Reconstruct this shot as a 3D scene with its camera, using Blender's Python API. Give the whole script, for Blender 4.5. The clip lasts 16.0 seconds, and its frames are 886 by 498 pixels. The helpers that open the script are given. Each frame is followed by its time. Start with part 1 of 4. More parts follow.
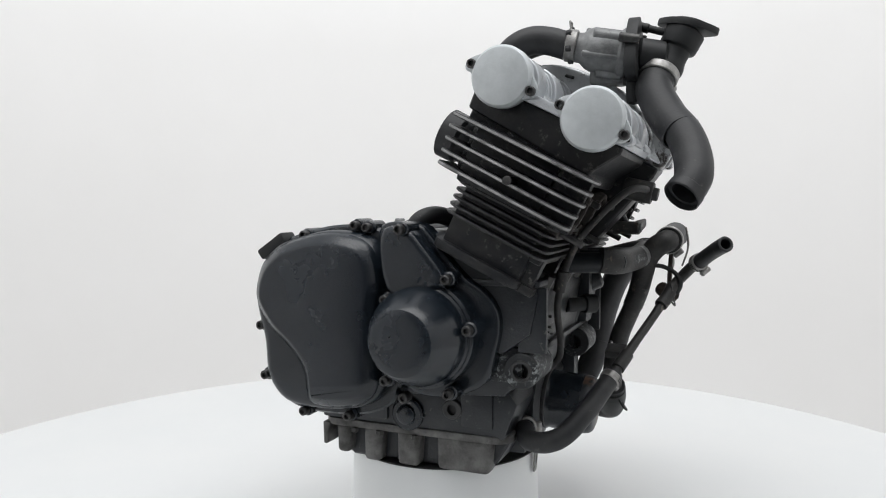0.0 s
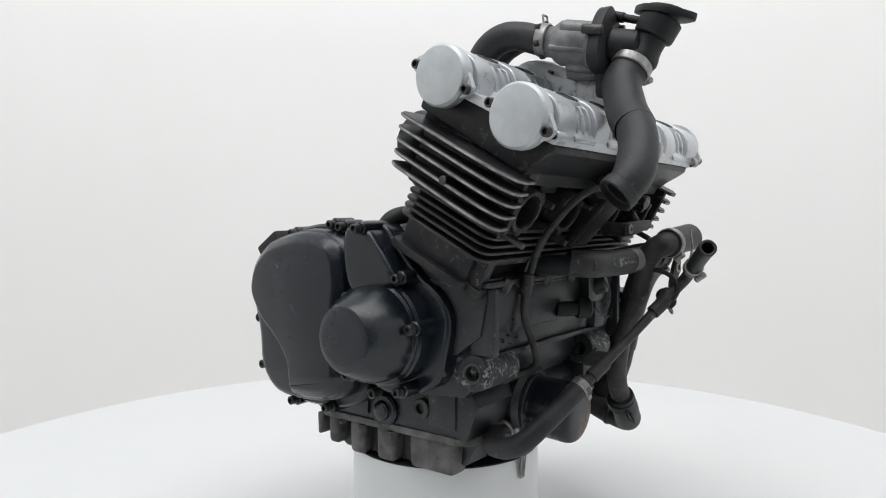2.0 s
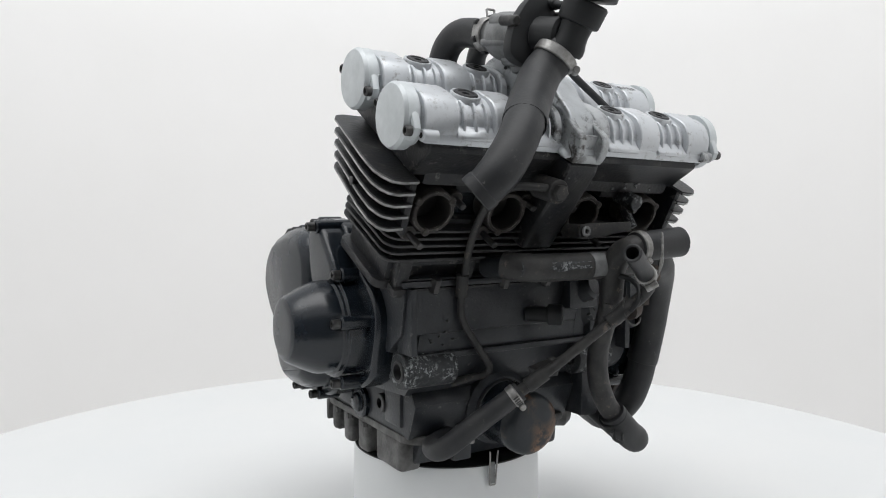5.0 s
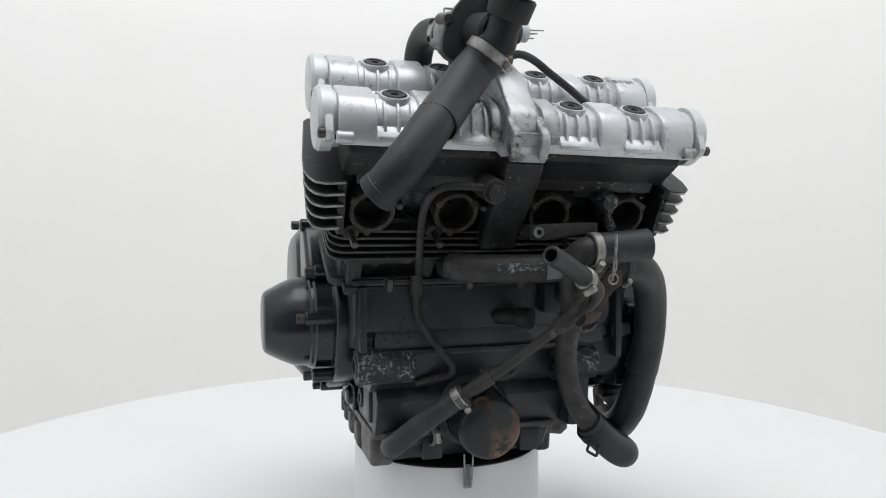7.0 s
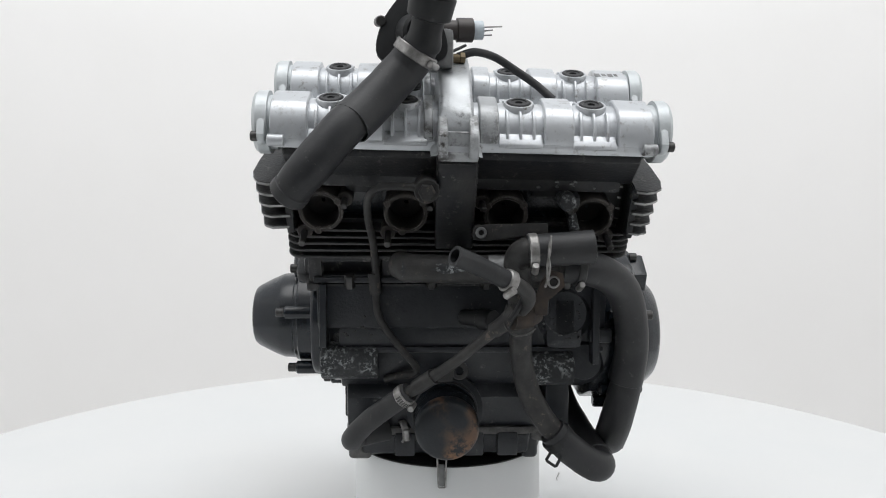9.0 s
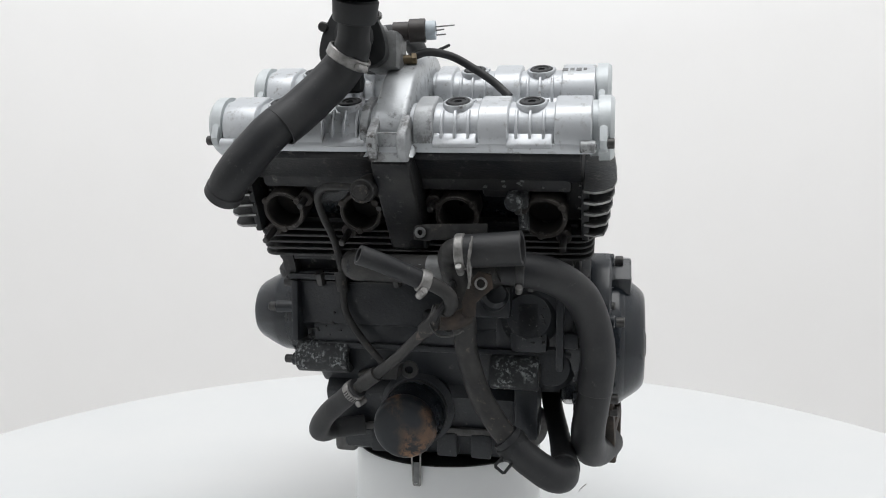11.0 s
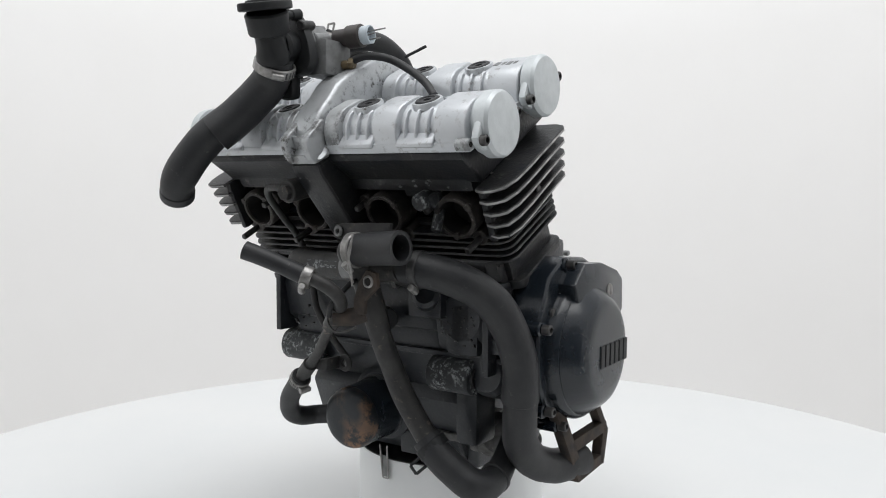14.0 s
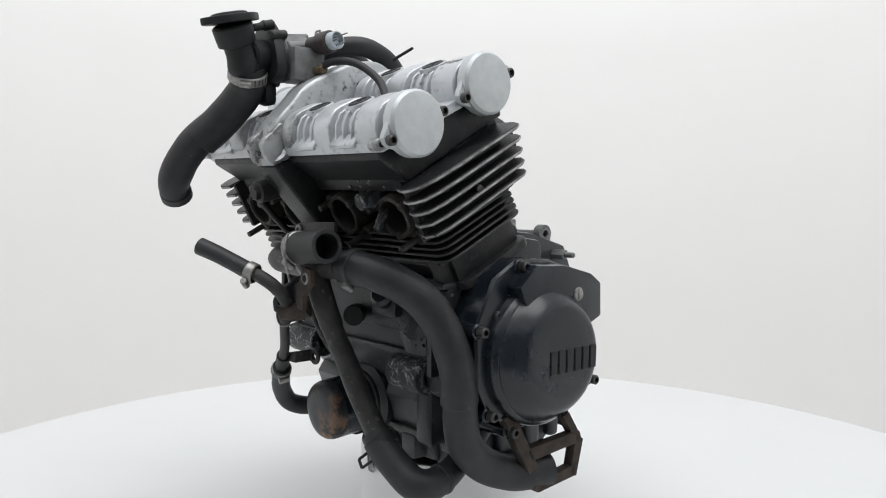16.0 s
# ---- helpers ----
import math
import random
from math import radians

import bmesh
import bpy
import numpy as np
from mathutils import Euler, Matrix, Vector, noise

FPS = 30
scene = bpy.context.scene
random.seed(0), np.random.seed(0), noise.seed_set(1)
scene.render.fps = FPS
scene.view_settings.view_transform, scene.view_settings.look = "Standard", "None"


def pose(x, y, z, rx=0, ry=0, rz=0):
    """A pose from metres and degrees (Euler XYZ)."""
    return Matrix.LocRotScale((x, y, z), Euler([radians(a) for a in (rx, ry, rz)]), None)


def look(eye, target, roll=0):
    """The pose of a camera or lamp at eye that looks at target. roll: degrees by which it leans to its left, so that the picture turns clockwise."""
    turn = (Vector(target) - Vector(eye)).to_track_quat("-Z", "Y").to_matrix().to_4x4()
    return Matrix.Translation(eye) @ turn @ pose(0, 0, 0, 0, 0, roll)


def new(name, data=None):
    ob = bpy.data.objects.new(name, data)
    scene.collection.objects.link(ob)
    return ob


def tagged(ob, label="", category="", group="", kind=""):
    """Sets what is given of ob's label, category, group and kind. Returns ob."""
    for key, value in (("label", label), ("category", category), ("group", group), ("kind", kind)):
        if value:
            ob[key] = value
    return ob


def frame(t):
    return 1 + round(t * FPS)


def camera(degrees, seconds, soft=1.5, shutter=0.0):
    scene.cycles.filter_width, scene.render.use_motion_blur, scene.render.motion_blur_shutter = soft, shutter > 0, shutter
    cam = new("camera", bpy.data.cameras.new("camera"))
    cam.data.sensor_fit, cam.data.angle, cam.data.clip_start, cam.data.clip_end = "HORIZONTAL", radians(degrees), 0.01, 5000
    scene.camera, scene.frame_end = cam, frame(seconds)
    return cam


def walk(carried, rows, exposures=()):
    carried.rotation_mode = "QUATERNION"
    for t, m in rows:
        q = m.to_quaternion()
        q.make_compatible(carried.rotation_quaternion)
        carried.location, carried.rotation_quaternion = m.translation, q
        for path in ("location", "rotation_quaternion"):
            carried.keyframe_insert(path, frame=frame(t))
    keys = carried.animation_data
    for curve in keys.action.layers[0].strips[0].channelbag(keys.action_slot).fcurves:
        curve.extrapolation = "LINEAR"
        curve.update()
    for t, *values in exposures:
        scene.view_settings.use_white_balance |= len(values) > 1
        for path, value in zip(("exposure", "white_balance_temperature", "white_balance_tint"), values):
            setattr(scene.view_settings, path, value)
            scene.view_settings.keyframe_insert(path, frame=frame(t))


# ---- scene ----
# ---- camera ----
cam = camera(60.06, 16.0, soft=1.05)
VIEW = Matrix.Translation((0, -1.0, 0.416)) @ pose(0, 0, 0, 0, 0, 0.69) @ pose(0, 0, 0, 86.41, 0, 0) @ pose(0, 0, 0, 0, 0, 0.18)
walk(cam, [(0, VIEW), (16, VIEW)])

# ---- light: a white photo booth, open to soft light above ----
world = bpy.data.worlds.new("booth_light")
scene.world = world
world.use_nodes = True
world.node_tree.nodes["Background"].inputs[0].default_value = (0.955, 0.975, 1.0, 1)
world.node_tree.nodes["Background"].inputs[1].default_value = 0.865


def area_lamp(name, eye, target, size, power, color=(1, 1, 1)):
    data = bpy.data.lights.new(name, "AREA")
    data.shape, data.size, data.size_y, data.energy, data.color = "RECTANGLE", size[0], size[1], power, color
    lamp = new(name, data)
    lamp.matrix_world = look(eye, target)
    return lamp


area_lamp("overhead_softbox", (0, -0.45, 2.35), (0, 0.80, 0.1), (2.4, 1.4), 34)


# ---- materials ----
def mat(name, base, rough=0.5, metal=0.0, second=None, spots=None, scale=40.0, amount=0.5, spot_scale=60.0,
        spot_level=0.62, bump=0.15, bump_scale=300.0, rough_var=0.15, coat=0.0, sharp=0.06, spot_metal=None, spec=0.5, wear=None):
    """A painted, cast or rubber surface: base varied towards second, with worn or dirty spots and fine relief."""
    m = bpy.data.materials.new(name)
    m.use_nodes = True
    nt = m.node_tree
    n, l = nt.nodes, nt.links
    bsdf = n["Principled BSDF"]
    tc = n.new("ShaderNodeTexCoord")

    def noise_tex(sc, detail, rough_n):
        t = n.new("ShaderNodeTexNoise")
        t.inputs["Scale"].default_value, t.inputs["Detail"].default_value, t.inputs["Roughness"].default_value = sc, detail, rough_n
        l.new(tc.outputs["Object"], t.inputs["Vector"])
        return t

    def ramp(src, a, b):
        r = n.new("ShaderNodeMapRange")
        r.inputs[1].default_value, r.inputs[2].default_value = a, b
        l.new(src, r.inputs[0])
        return r.outputs[0]

    def mix(fac, a, b):
        x = n.new("ShaderNodeMix")
        x.data_type = "RGBA"
        l.new(fac, x.inputs[0])
        for sock, val in ((x.inputs[6], a), (x.inputs[7], b)):
            if isinstance(val, tuple):
                sock.default_value = (*val, 1)
            else:
                l.new(val, sock)
        return x.outputs[2]

    big = noise_tex(scale, 5, 0.6)
    second = second or tuple(min(1, c * (1 + amount)) for c in base)
    color = mix(ramp(big.outputs[0], 0.35, 0.68), tuple(base), tuple(second))
    fine = noise_tex(bump_scale, 3, 0.6)
    mul = n.new("ShaderNodeMath")
    mul.operation = "MULTIPLY_ADD"
    l.new(big.outputs[0], mul.inputs[0])
    mul.inputs[1].default_value, mul.inputs[2].default_value = rough_var, rough - rough_var / 2
    l.new(mul.outputs[0], bsdf.inputs["Roughness"])
    bsdf.inputs["Metallic"].default_value = metal
    if spots:
        sp = noise_tex(spot_scale, 8, 0.7)
        near = noise_tex(spot_scale / 7, 3, 0.6)
        both = n.new("ShaderNodeMath")
        both.operation = "MULTIPLY"
        l.new(ramp(sp.outputs[0], spot_level, spot_level + sharp), both.inputs[0])
        l.new(ramp(near.outputs[0], 0.42, 0.58), both.inputs[1])
        mask = both.outputs[0]
        color = mix(mask, color, tuple(spots))
        if spot_metal is not None:
            mm = n.new("ShaderNodeMath")
            mm.operation = "MULTIPLY_ADD"
            l.new(mask, mm.inputs[0])
            mm.inputs[1].default_value, mm.inputs[2].default_value = spot_metal - metal, metal
            l.new(mm.outputs[0], bsdf.inputs["Metallic"])
    if wear:
        # paint rubbed off along the casting's edges, in patches
        round_ = n.new("ShaderNodeBevel")
        round_.samples = 4
        round_.inputs["Radius"].default_value = 0.0016
        geo = n.new("ShaderNodeNewGeometry")
        dot = n.new("ShaderNodeVectorMath")
        dot.operation = "DOT_PRODUCT"
        l.new(round_.outputs[0], dot.inputs[0])
        l.new(geo.outputs["Normal"], dot.inputs[1])
        rub = n.new("ShaderNodeMath")
        rub.operation = "MULTIPLY"
        l.new(ramp(dot.outputs["Value"], 0.985, 0.90), rub.inputs[0])
        l.new(ramp(noise_tex(55, 4, 0.7).outputs[0], 0.46, 0.66), rub.inputs[1])
        color = mix(rub.outputs[0], color, tuple(wear))
    l.new(color, bsdf.inputs["Base Color"])
    bp = n.new("ShaderNodeBump")
    bp.inputs["Strength"].default_value, bp.inputs["Distance"].default_value = bump, 0.001
    l.new(fine.outputs[0], bp.inputs["Height"])
    l.new(bp.outputs[0], bsdf.inputs["Normal"])
    bsdf.inputs["Specular IOR Level"].default_value = spec
    bsdf.inputs["Coat Weight"].default_value = coat
    bsdf.inputs["Coat Roughness"].default_value = 0.25
    return m


M_case = mat("black_crankcase_paint", (0.0135, 0.0162, 0.0200), 0.36, second=(0.031, 0.0335, 0.0372), spots=(0.085, 0.085, 0.082), spot_scale=120, spot_level=0.60, scale=22, bump=0.4, spec=0.42, rough_var=0.3, wear=(0.13, 0.13, 0.128))
M_chip = mat("flaking_black_paint", (0.020, 0.022, 0.024), 0.5, second=(0.045, 0.047, 0.05), spots=(0.30, 0.32, 0.32), spot_scale=240, spot_level=0.515, sharp=0.05, scale=40, bump=0.6, spec=0.3)
M_cover = mat("satin_blue_black_cover_paint", (0.0070, 0.0104, 0.0148), 0.25, second=(0.0115, 0.0162, 0.0225), scale=14, bump=0.08, bump_scale=500, rough_var=0.22, spec=0.5, spots=(0.016, 0.0195, 0.0245), spot_scale=18, spot_level=0.50, sharp=0.40, wear=(0.10, 0.105, 0.11))
M_head = mat("matt_black_head_casting", (0.0155, 0.0170, 0.0198), 0.36, second=(0.034, 0.0335, 0.0335), spots=(0.10, 0.096, 0.092), spot_scale=100, spot_level=0.58, scale=35, bump=0.5, spec=0.26, wear=(0.16, 0.158, 0.152))
M_edge = mat("worn_bare_fin_edge", (0.42, 0.42, 0.415), 0.42, 0.3, second=(0.13, 0.13, 0.128), scale=60, bump=0.3)
M_dulledge = mat("dull_cylinder_fin_edge", (0.050, 0.050, 0.051), 0.5, 0.2, second=(0.020, 0.0205, 0.021), scale=70, bump=0.3)
M_silver = mat("silver_painted_cam_cover", (0.60, 0.62, 0.64), 0.33, 0.35, second=(0.50, 0.52, 0.54), spots=(0.16, 0.145, 0.13), spot_scale=110, spot_level=0.54, sharp=0.16, scale=12, bump=0.15)
M_cap = mat("dull_silver_end_cap", (0.57, 0.60, 0.612), 0.44, 0.3, second=(0.49, 0.52, 0.53), scale=60, bump=0.2, spots=(0.3, 0.3, 0.29), spot_level=0.7)
# grime on the castings; on the cam necks it paints the gap's shade
M_dirt_gap = mat("grimy_and_gap_dark_silver", (0.44, 0.455, 0.465), 0.42, 0.3, second=(0.34, 0.35, 0.355), spots=(0.05, 0.045, 0.04), spot_scale=90, spot_level=0.46, sharp=0.10, scale=25, bump=0.3)
M_tower = mat("scuffed_silver_casting", (0.50, 0.52, 0.535), 0.36, 0.45, second=(0.40, 0.415, 0.425), spots=(0.055, 0.05, 0.046), spot_scale=120, spot_level=0.52, sharp=0.10, scale=30, bump=0.3)
M_pan = mat("dirty_grey_sump_casting", (0.165, 0.163, 0.16), 0.52, 0.15, second=(0.05, 0.049, 0.047), spots=(0.23, 0.225, 0.22), spot_scale=90, spot_level=0.58, sharp=0.12, scale=40, bump=0.5, spec=0.3)
M_alloy = mat("oxidised_grey_alloy", (0.23, 0.235, 0.235), 0.46, 0.3, second=(0.10, 0.103, 0.103), spots=(0.05, 0.05, 0.05), spot_scale=70, spot_level=0.6, scale=40, bump=0.4)
M_rubber = mat("dusty_black_rubber", (0.016, 0.0170, 0.0192), 0.50, second=(0.033, 0.0335, 0.0345), scale=22, bump=0.2, spots=(0.085, 0.083, 0.08), spot_scale=140, spot_level=0.62, spec=0.36)
M_pipe = mat("dull_black_metal_pipe", (0.021, 0.0212, 0.0215), 0.5, second=(0.045, 0.044, 0.0425), scale=50, bump=0.4, spots=(0.12, 0.10, 0.085), spot_scale=130, spot_level=0.58, spec=0.3)
M_plastic = mat("black_moulded_plastic", (0.013, 0.014, 0.015), 0.5, second=(0.022, 0.023, 0.024), scale=30, bump=0.1, spec=0.3)
M_steel = mat("zinc_plated_clamp_steel", (0.36, 0.355, 0.345), 0.36, 0.6, second=(0.16, 0.155, 0.148), scale=90, bump=0.2)
M_bolt = mat("dark_socket_bolt_steel", (0.035, 0.035, 0.036), 0.4, 0.6, second=(0.09, 0.088, 0.085), scale=90, bump=0.2)
# soot in the exhaust ports; elsewhere painted shade on solid discs drawn as holes
M_bore = mat("sooty_and_shaded_bore", (0.020, 0.0190, 0.0190), 0.75, second=(0.032, 0.029, 0.027), scale=60, spec=0.2)
M_rust = mat("rusty_steel_plate", (0.034, 0.031, 0.029), 0.65, 0.1, second=(0.075, 0.057, 0.046), scale=60, bump=0.5, spec=0.2)
M_filter = mat("oil_filter_paint_with_rust", (0.014, 0.017, 0.02), 0.38, second=(0.022, 0.026, 0.03), scale=30, bump=0.2, spots=(0.22, 0.12, 0.065), spot_scale=60, spot_level=0.47, sharp=0.12, spec=0.35)
M_white = mat("white_connector_plastic", (0.40, 0.445, 0.48), 0.35, scale=60)
M_brass = mat("tarnished_brass", (0.20, 0.155, 0.085), 0.45, 0.5, second=(0.10, 0.078, 0.05), scale=80)
M_brown = mat("brown_bakelite", (0.034, 0.029, 0.027), 0.5, scale=60)
M_port = mat("corroded_port_flange", (0.032, 0.030, 0.029), 0.65, 0.1, second=(0.060, 0.053, 0.048), scale=70, bump=0.6, spots=(0.16, 0.15, 0.14), spot_scale=90, spot_level=0.60, spec=0.25, wear=(0.24, 0.23, 0.22))
M_wall = mat("white_booth_wall", (0.861, 0.853, 0.843), 0.9, second=(0.88, 0.873, 0.866), scale=1.2, bump=0.02, bump_scale=60)
M_table = mat("white_turntable_top", (0.705, 0.718, 0.720), 0.5, second=(0.735, 0.74, 0.737), scale=3, bump=0.02, bump_scale=200)
M_rim = mat("cream_turntable_rim", (0.80, 0.78, 0.70), 0.6, scale=5, bump=0.05)
M_ped = mat("white_pedestal_plastic", (0.80, 0.82, 0.82), 0.45, second=(0.84, 0.85, 0.85), scale=6, bump=0.05, spots=(0.55, 0.55, 0.54), spot_scale=25, spot_level=0.72)
# grey of the unseen stand-in for the dark opening, set for fill and reflections
M_opening = mat("dark_opening_grey", (0.15, 0.15, 0.155), 0.9, second=(0.18, 0.18, 0.185), scale=3, bump=0.1, bump_scale=40)


# ---- mesh helpers ----
TILT = radians(26.4)
CA, SA = math.cos(TILT), math.sin(TILT)
BASE = 0.104  # top of the pedestal, on which the engine stands
X, Y, Z = Vector((1, 0, 0)), Vector((0, 1, 0)), Vector((0, 0, 1))
HV, HW = Vector((0, CA, SA)), Vector((0, -SA, CA))  # across and along the leaning cylinders


def head_point(u, v, w):
    """Cylinder and head space: the block leans forward, and its top sits about a degree low on one side."""
    lean = (0.021 * u + 0.0015) * min(1.0, max(0.0, (w - 0.39) / 0.05))
    return Vector((u, v * CA - w * SA, v * SA + w * CA - lean))


def finish(bm, name, material, smooth=35):
    me = bpy.data.meshes.new(name)
    bmesh.ops.recalc_face_normals(bm, faces=bm.faces[:])
    bm.to_mesh(me)
    bm.free()
    for m in (material if isinstance(material, (list, tuple)) else [material]):
        me.materials.append(m)
    me.polygons.foreach_set("use_smooth", [True] * len(me.polygons))
    me.set_sharp_from_angle(angle=radians(smooth))
    return me


def part(name, bm, material, parent, label="", smooth=35):
    """One mesh under a thing or a part, in the engine's space, whose origin is at the engine's foot."""
    bmesh.ops.translate(bm, verts=bm.verts[:], vec=(0, 0, -BASE))
    ob = new(name, finish(bm, name, material, smooth))
    ob.parent = parent
    return tagged(ob, label)


def place_part(name, mesh, where, parent, label=""):
    """A piece on a shared mesh, under the engine or one of its parts."""
    ob = new(name, mesh)
    ob.parent = parent
    ob.location = Vector(where) - Vector((0, 0, BASE))
    return tagged(ob, label)


def soften(bm, width, segments=2, angle=30):
    edges = [e for e in bm.edges if len(e.link_faces) == 2 and e.calc_face_angle(0) > radians(angle)]
    if width > 0 and edges:
        bmesh.ops.bevel(bm, geom=edges, offset=width, segments=segments, profile=0.6, affect="EDGES", clamp_overlap=True)


def join(bm, other):
    tmp = bpy.data.meshes.new("tmp")
    other.to_mesh(tmp)
    other.free()
    bm.from_mesh(tmp)
    bpy.data.meshes.remove(tmp)
    return bm


def box(lo, hi, bevel=0.003, frame_of=None, segments=2):
    """A bevelled box; with frame_of, lo and hi are in (u, v, w) of the leaning cylinders."""
    bm = bmesh.new()
    bmesh.ops.create_cube(bm, size=1)
    lo, hi = Vector(lo), Vector(hi)
    for v in bm.verts:
        v.co = Vector([lo[i] + (v.co[i] + 0.5) * (hi[i] - lo[i]) for i in range(3)])
    soften(bm, bevel, segments)
    if frame_of:
        for v in bm.verts:
            v.co = frame_of(*v.co)
    return bm


def prism(outline, to3d, a, b, bevel=0.004, segments=2, edge_material=False):
    """A plate: the closed outline, between the levels a and b along the third axis of to3d(p, q, level)."""
    bm = bmesh.new()
    low = [bm.verts.new(to3d(p, q, a)) for p, q in outline]
    high = [bm.verts.new(to3d(p, q, b)) for p, q in outline]
    bm.faces.new(low)
    bm.faces.new(high[::-1])
    k = len(outline)
    for i in range(k):
        f = bm.faces.new((low[i], low[(i + 1) % k], high[(i + 1) % k], high[i]))
        if edge_material:
            f.material_index = 1
    bmesh.ops.recalc_face_normals(bm, faces=bm.faces[:])
    if bevel:
        rims = [e for e in bm.edges if len(e.link_faces) == 2 and e.calc_face_angle(0) > radians(50)]
        bmesh.ops.bevel(bm, geom=rims, offset=bevel, segments=segments, profile=0.6, affect="EDGES", clamp_overlap=True)
    return bm


def on_x(p, q, level):
    return Vector((level, p, q))


def on_y(p, q, level):
    return Vector((p, level, q))


def basis(axis):
    axis = Vector(axis).normalized()
    side = axis.cross(Z if abs(axis.z) < 0.9 else X).normalized()
    return axis, side, axis.cross(side)


def turned(p0, axis, profile, segments=32, cap=True):
    """A turned solid about axis from p0: profile of (distance along the axis, radius)."""
    bm = bmesh.new()
    p0 = Vector(p0)
    axis, s, t = basis(axis)
    rings = []
    for d, r in profile:
        rings.append([bm.verts.new(p0 + axis * d + (s * math.cos(2 * math.pi * i / segments) + t * math.sin(2 * math.pi * i / segments)) * r) for i in range(segments)])
    for a, b in zip(rings, rings[1:]):
        for i in range(segments):
            bm.faces.new((a[i], a[(i + 1) % segments], b[(i + 1) % segments], b[i]))
    if cap:
        bm.faces.new(rings[0][::-1])
        bm.faces.new(rings[-1])
    return bm


def rod(p0, p1, r, bevel=0.001, segments=20):
    p0, p1 = Vector(p0), Vector(p1)
    d = (p1 - p0).length
    e = min(bevel, r * 0.4)
    return turned(p0, p1 - p0, [(0, r - e), (e, r), (d - e, r), (d, r - e)], segments)


def ring(p0, axis, inner, outer, depth, segments=32):
    return turned(p0, axis, [(0, inner), (0, outer - 0.001), (0.001, outer), (depth - 0.001, outer), (depth, outer - 0.001), (depth, inner), (0, inner)], segments, cap=False)


def spline(points, steps=8):
    pts = [Vector(p) for p in points]
    pts = [pts[0] * 2 - pts[1]] + pts + [pts[-1] * 2 - pts[-2]]
    out = []
    for i in range(1, len(pts) - 2):
        a, b, c, d = pts[i - 1:i + 3]
        for k in range(steps):
            t = k / steps
            out.append(0.5 * (2 * b + (c - a) * t + (2 * a - 5 * b + 4 * c - d) * t * t + (3 * b - a - 3 * c + d) * t ** 3))
    out.append(pts[-2])
    return out


def hose(points, radius, open_start=False, open_end=False, segments=20, wall=0.004, steps=8, wobble=0.0, flat=1.0):
    """A tube along a smooth path; radius a number or one for each point. An open end shows its wall and its dark bore."""
    line = spline(points, steps)
    radii = radius if isinstance(radius, (list, tuple)) else [radius] * len(points)
    bm = bmesh.new()
    rings = []
    tang = (line[1] - line[0]).normalized()
    side = tang.cross(Z if abs(tang.z) < 0.9 else Y).normalized()
    for i, p in enumerate(line):
        nt = (line[min(i + 1, len(line) - 1)] - line[max(i - 1, 0)]).normalized()
        side = (side - nt * side.dot(nt)).normalized()
        up = nt.cross(side)
        f = i / steps
        j = min(int(f), len(radii) - 2)
        r = radii[j] + (radii[j + 1] - radii[j]) * (f - j)
        r *= 1 + wobble * noise.noise(p * 60)
        rings.append((p, nt, side.copy(), up, r))

    def circle(p, s, u, r):
        return [bm.verts.new(p + s * (math.cos(2 * math.pi * k / segments) * r) + u * (math.sin(2 * math.pi * k / segments) * r * flat)) for k in range(segments)]

    loops = []
    if open_start:
        p, nt, s, u, r = rings[0]
        loops += [circle(p + nt * 0.03, s, u, r - wall), circle(p, s, u, r - wall), circle(p - nt * 0.0006, s, u, r - wall / 2)]
    loops += [circle(p, s, u, r) for p, nt, s, u, r in rings]
    if open_end:
        p, nt, s, u, r = rings[-1]
        loops += [circle(p + nt * 0.0006, s, u, r - wall / 2), circle(p, s, u, r - wall), circle(p - nt * 0.03, s, u, r - wall)]
    for a, b in zip(loops, loops[1:]):
        for k in range(segments):
            bm.faces.new((a[k], a[(k + 1) % segments], b[(k + 1) % segments], b[k]))
    bm.faces.new(loops[0][::-1])
    bm.faces.new(loops[-1])
    return bm


def smooth_outline(points, steps=6):
    pts = [Vector((p[0], p[1], 0)) for p in points]
    k = len(pts)
    out = []
    for i in range(k):
        a, b, c, d = pts[i - 1], pts[i], pts[(i + 1) % k], pts[(i + 2) % k]
        for s in range(steps):
            t = s / steps
            q = 0.5 * (2 * b + (c - a) * t + (2 * a - 5 * b + 4 * c - d) * t * t + (3 * b - a - 3 * c + d) * t ** 3)
            out.append((q.x, q.y))
    return out


def inset(outline, d):
    """The outline drawn in by d along its normals (counter-clockwise outlines shrink)."""
    k = len(outline)
    area = sum(outline[i][0] * outline[(i + 1) % k][1] - outline[(i + 1) % k][0] * outline[i][1] for i in range(k))
    sign = 1 if area > 0 else -1
    out = []
    for i in range(k):
        (x0, y0), (x1, y1) = outline[i - 1], outline[(i + 1) % k]
        l = math.hypot(x1 - x0, y1 - y0) or 1
        out.append((outline[i][0] - sign * (y1 - y0) / l * d, outline[i][1] + sign * (x1 - x0) / l * d))
    return out


def domed(outline, to3d, levels):
    """A cover: the outline at each (level, inset), closed at the last one."""
    bm = bmesh.new()
    rings = [[bm.verts.new(to3d(p, q, lv)) for p, q in inset(outline, d)] for lv, d in levels]
    k = len(outline)
    for a, b in zip(rings, rings[1:]):
        for i in range(k):
            bm.faces.new((a[i], a[(i + 1) % k], b[(i + 1) % k], b[i]))
    bm.faces.new(rings[0][::-1])
    bm.faces.new(rings[-1])
    return bm


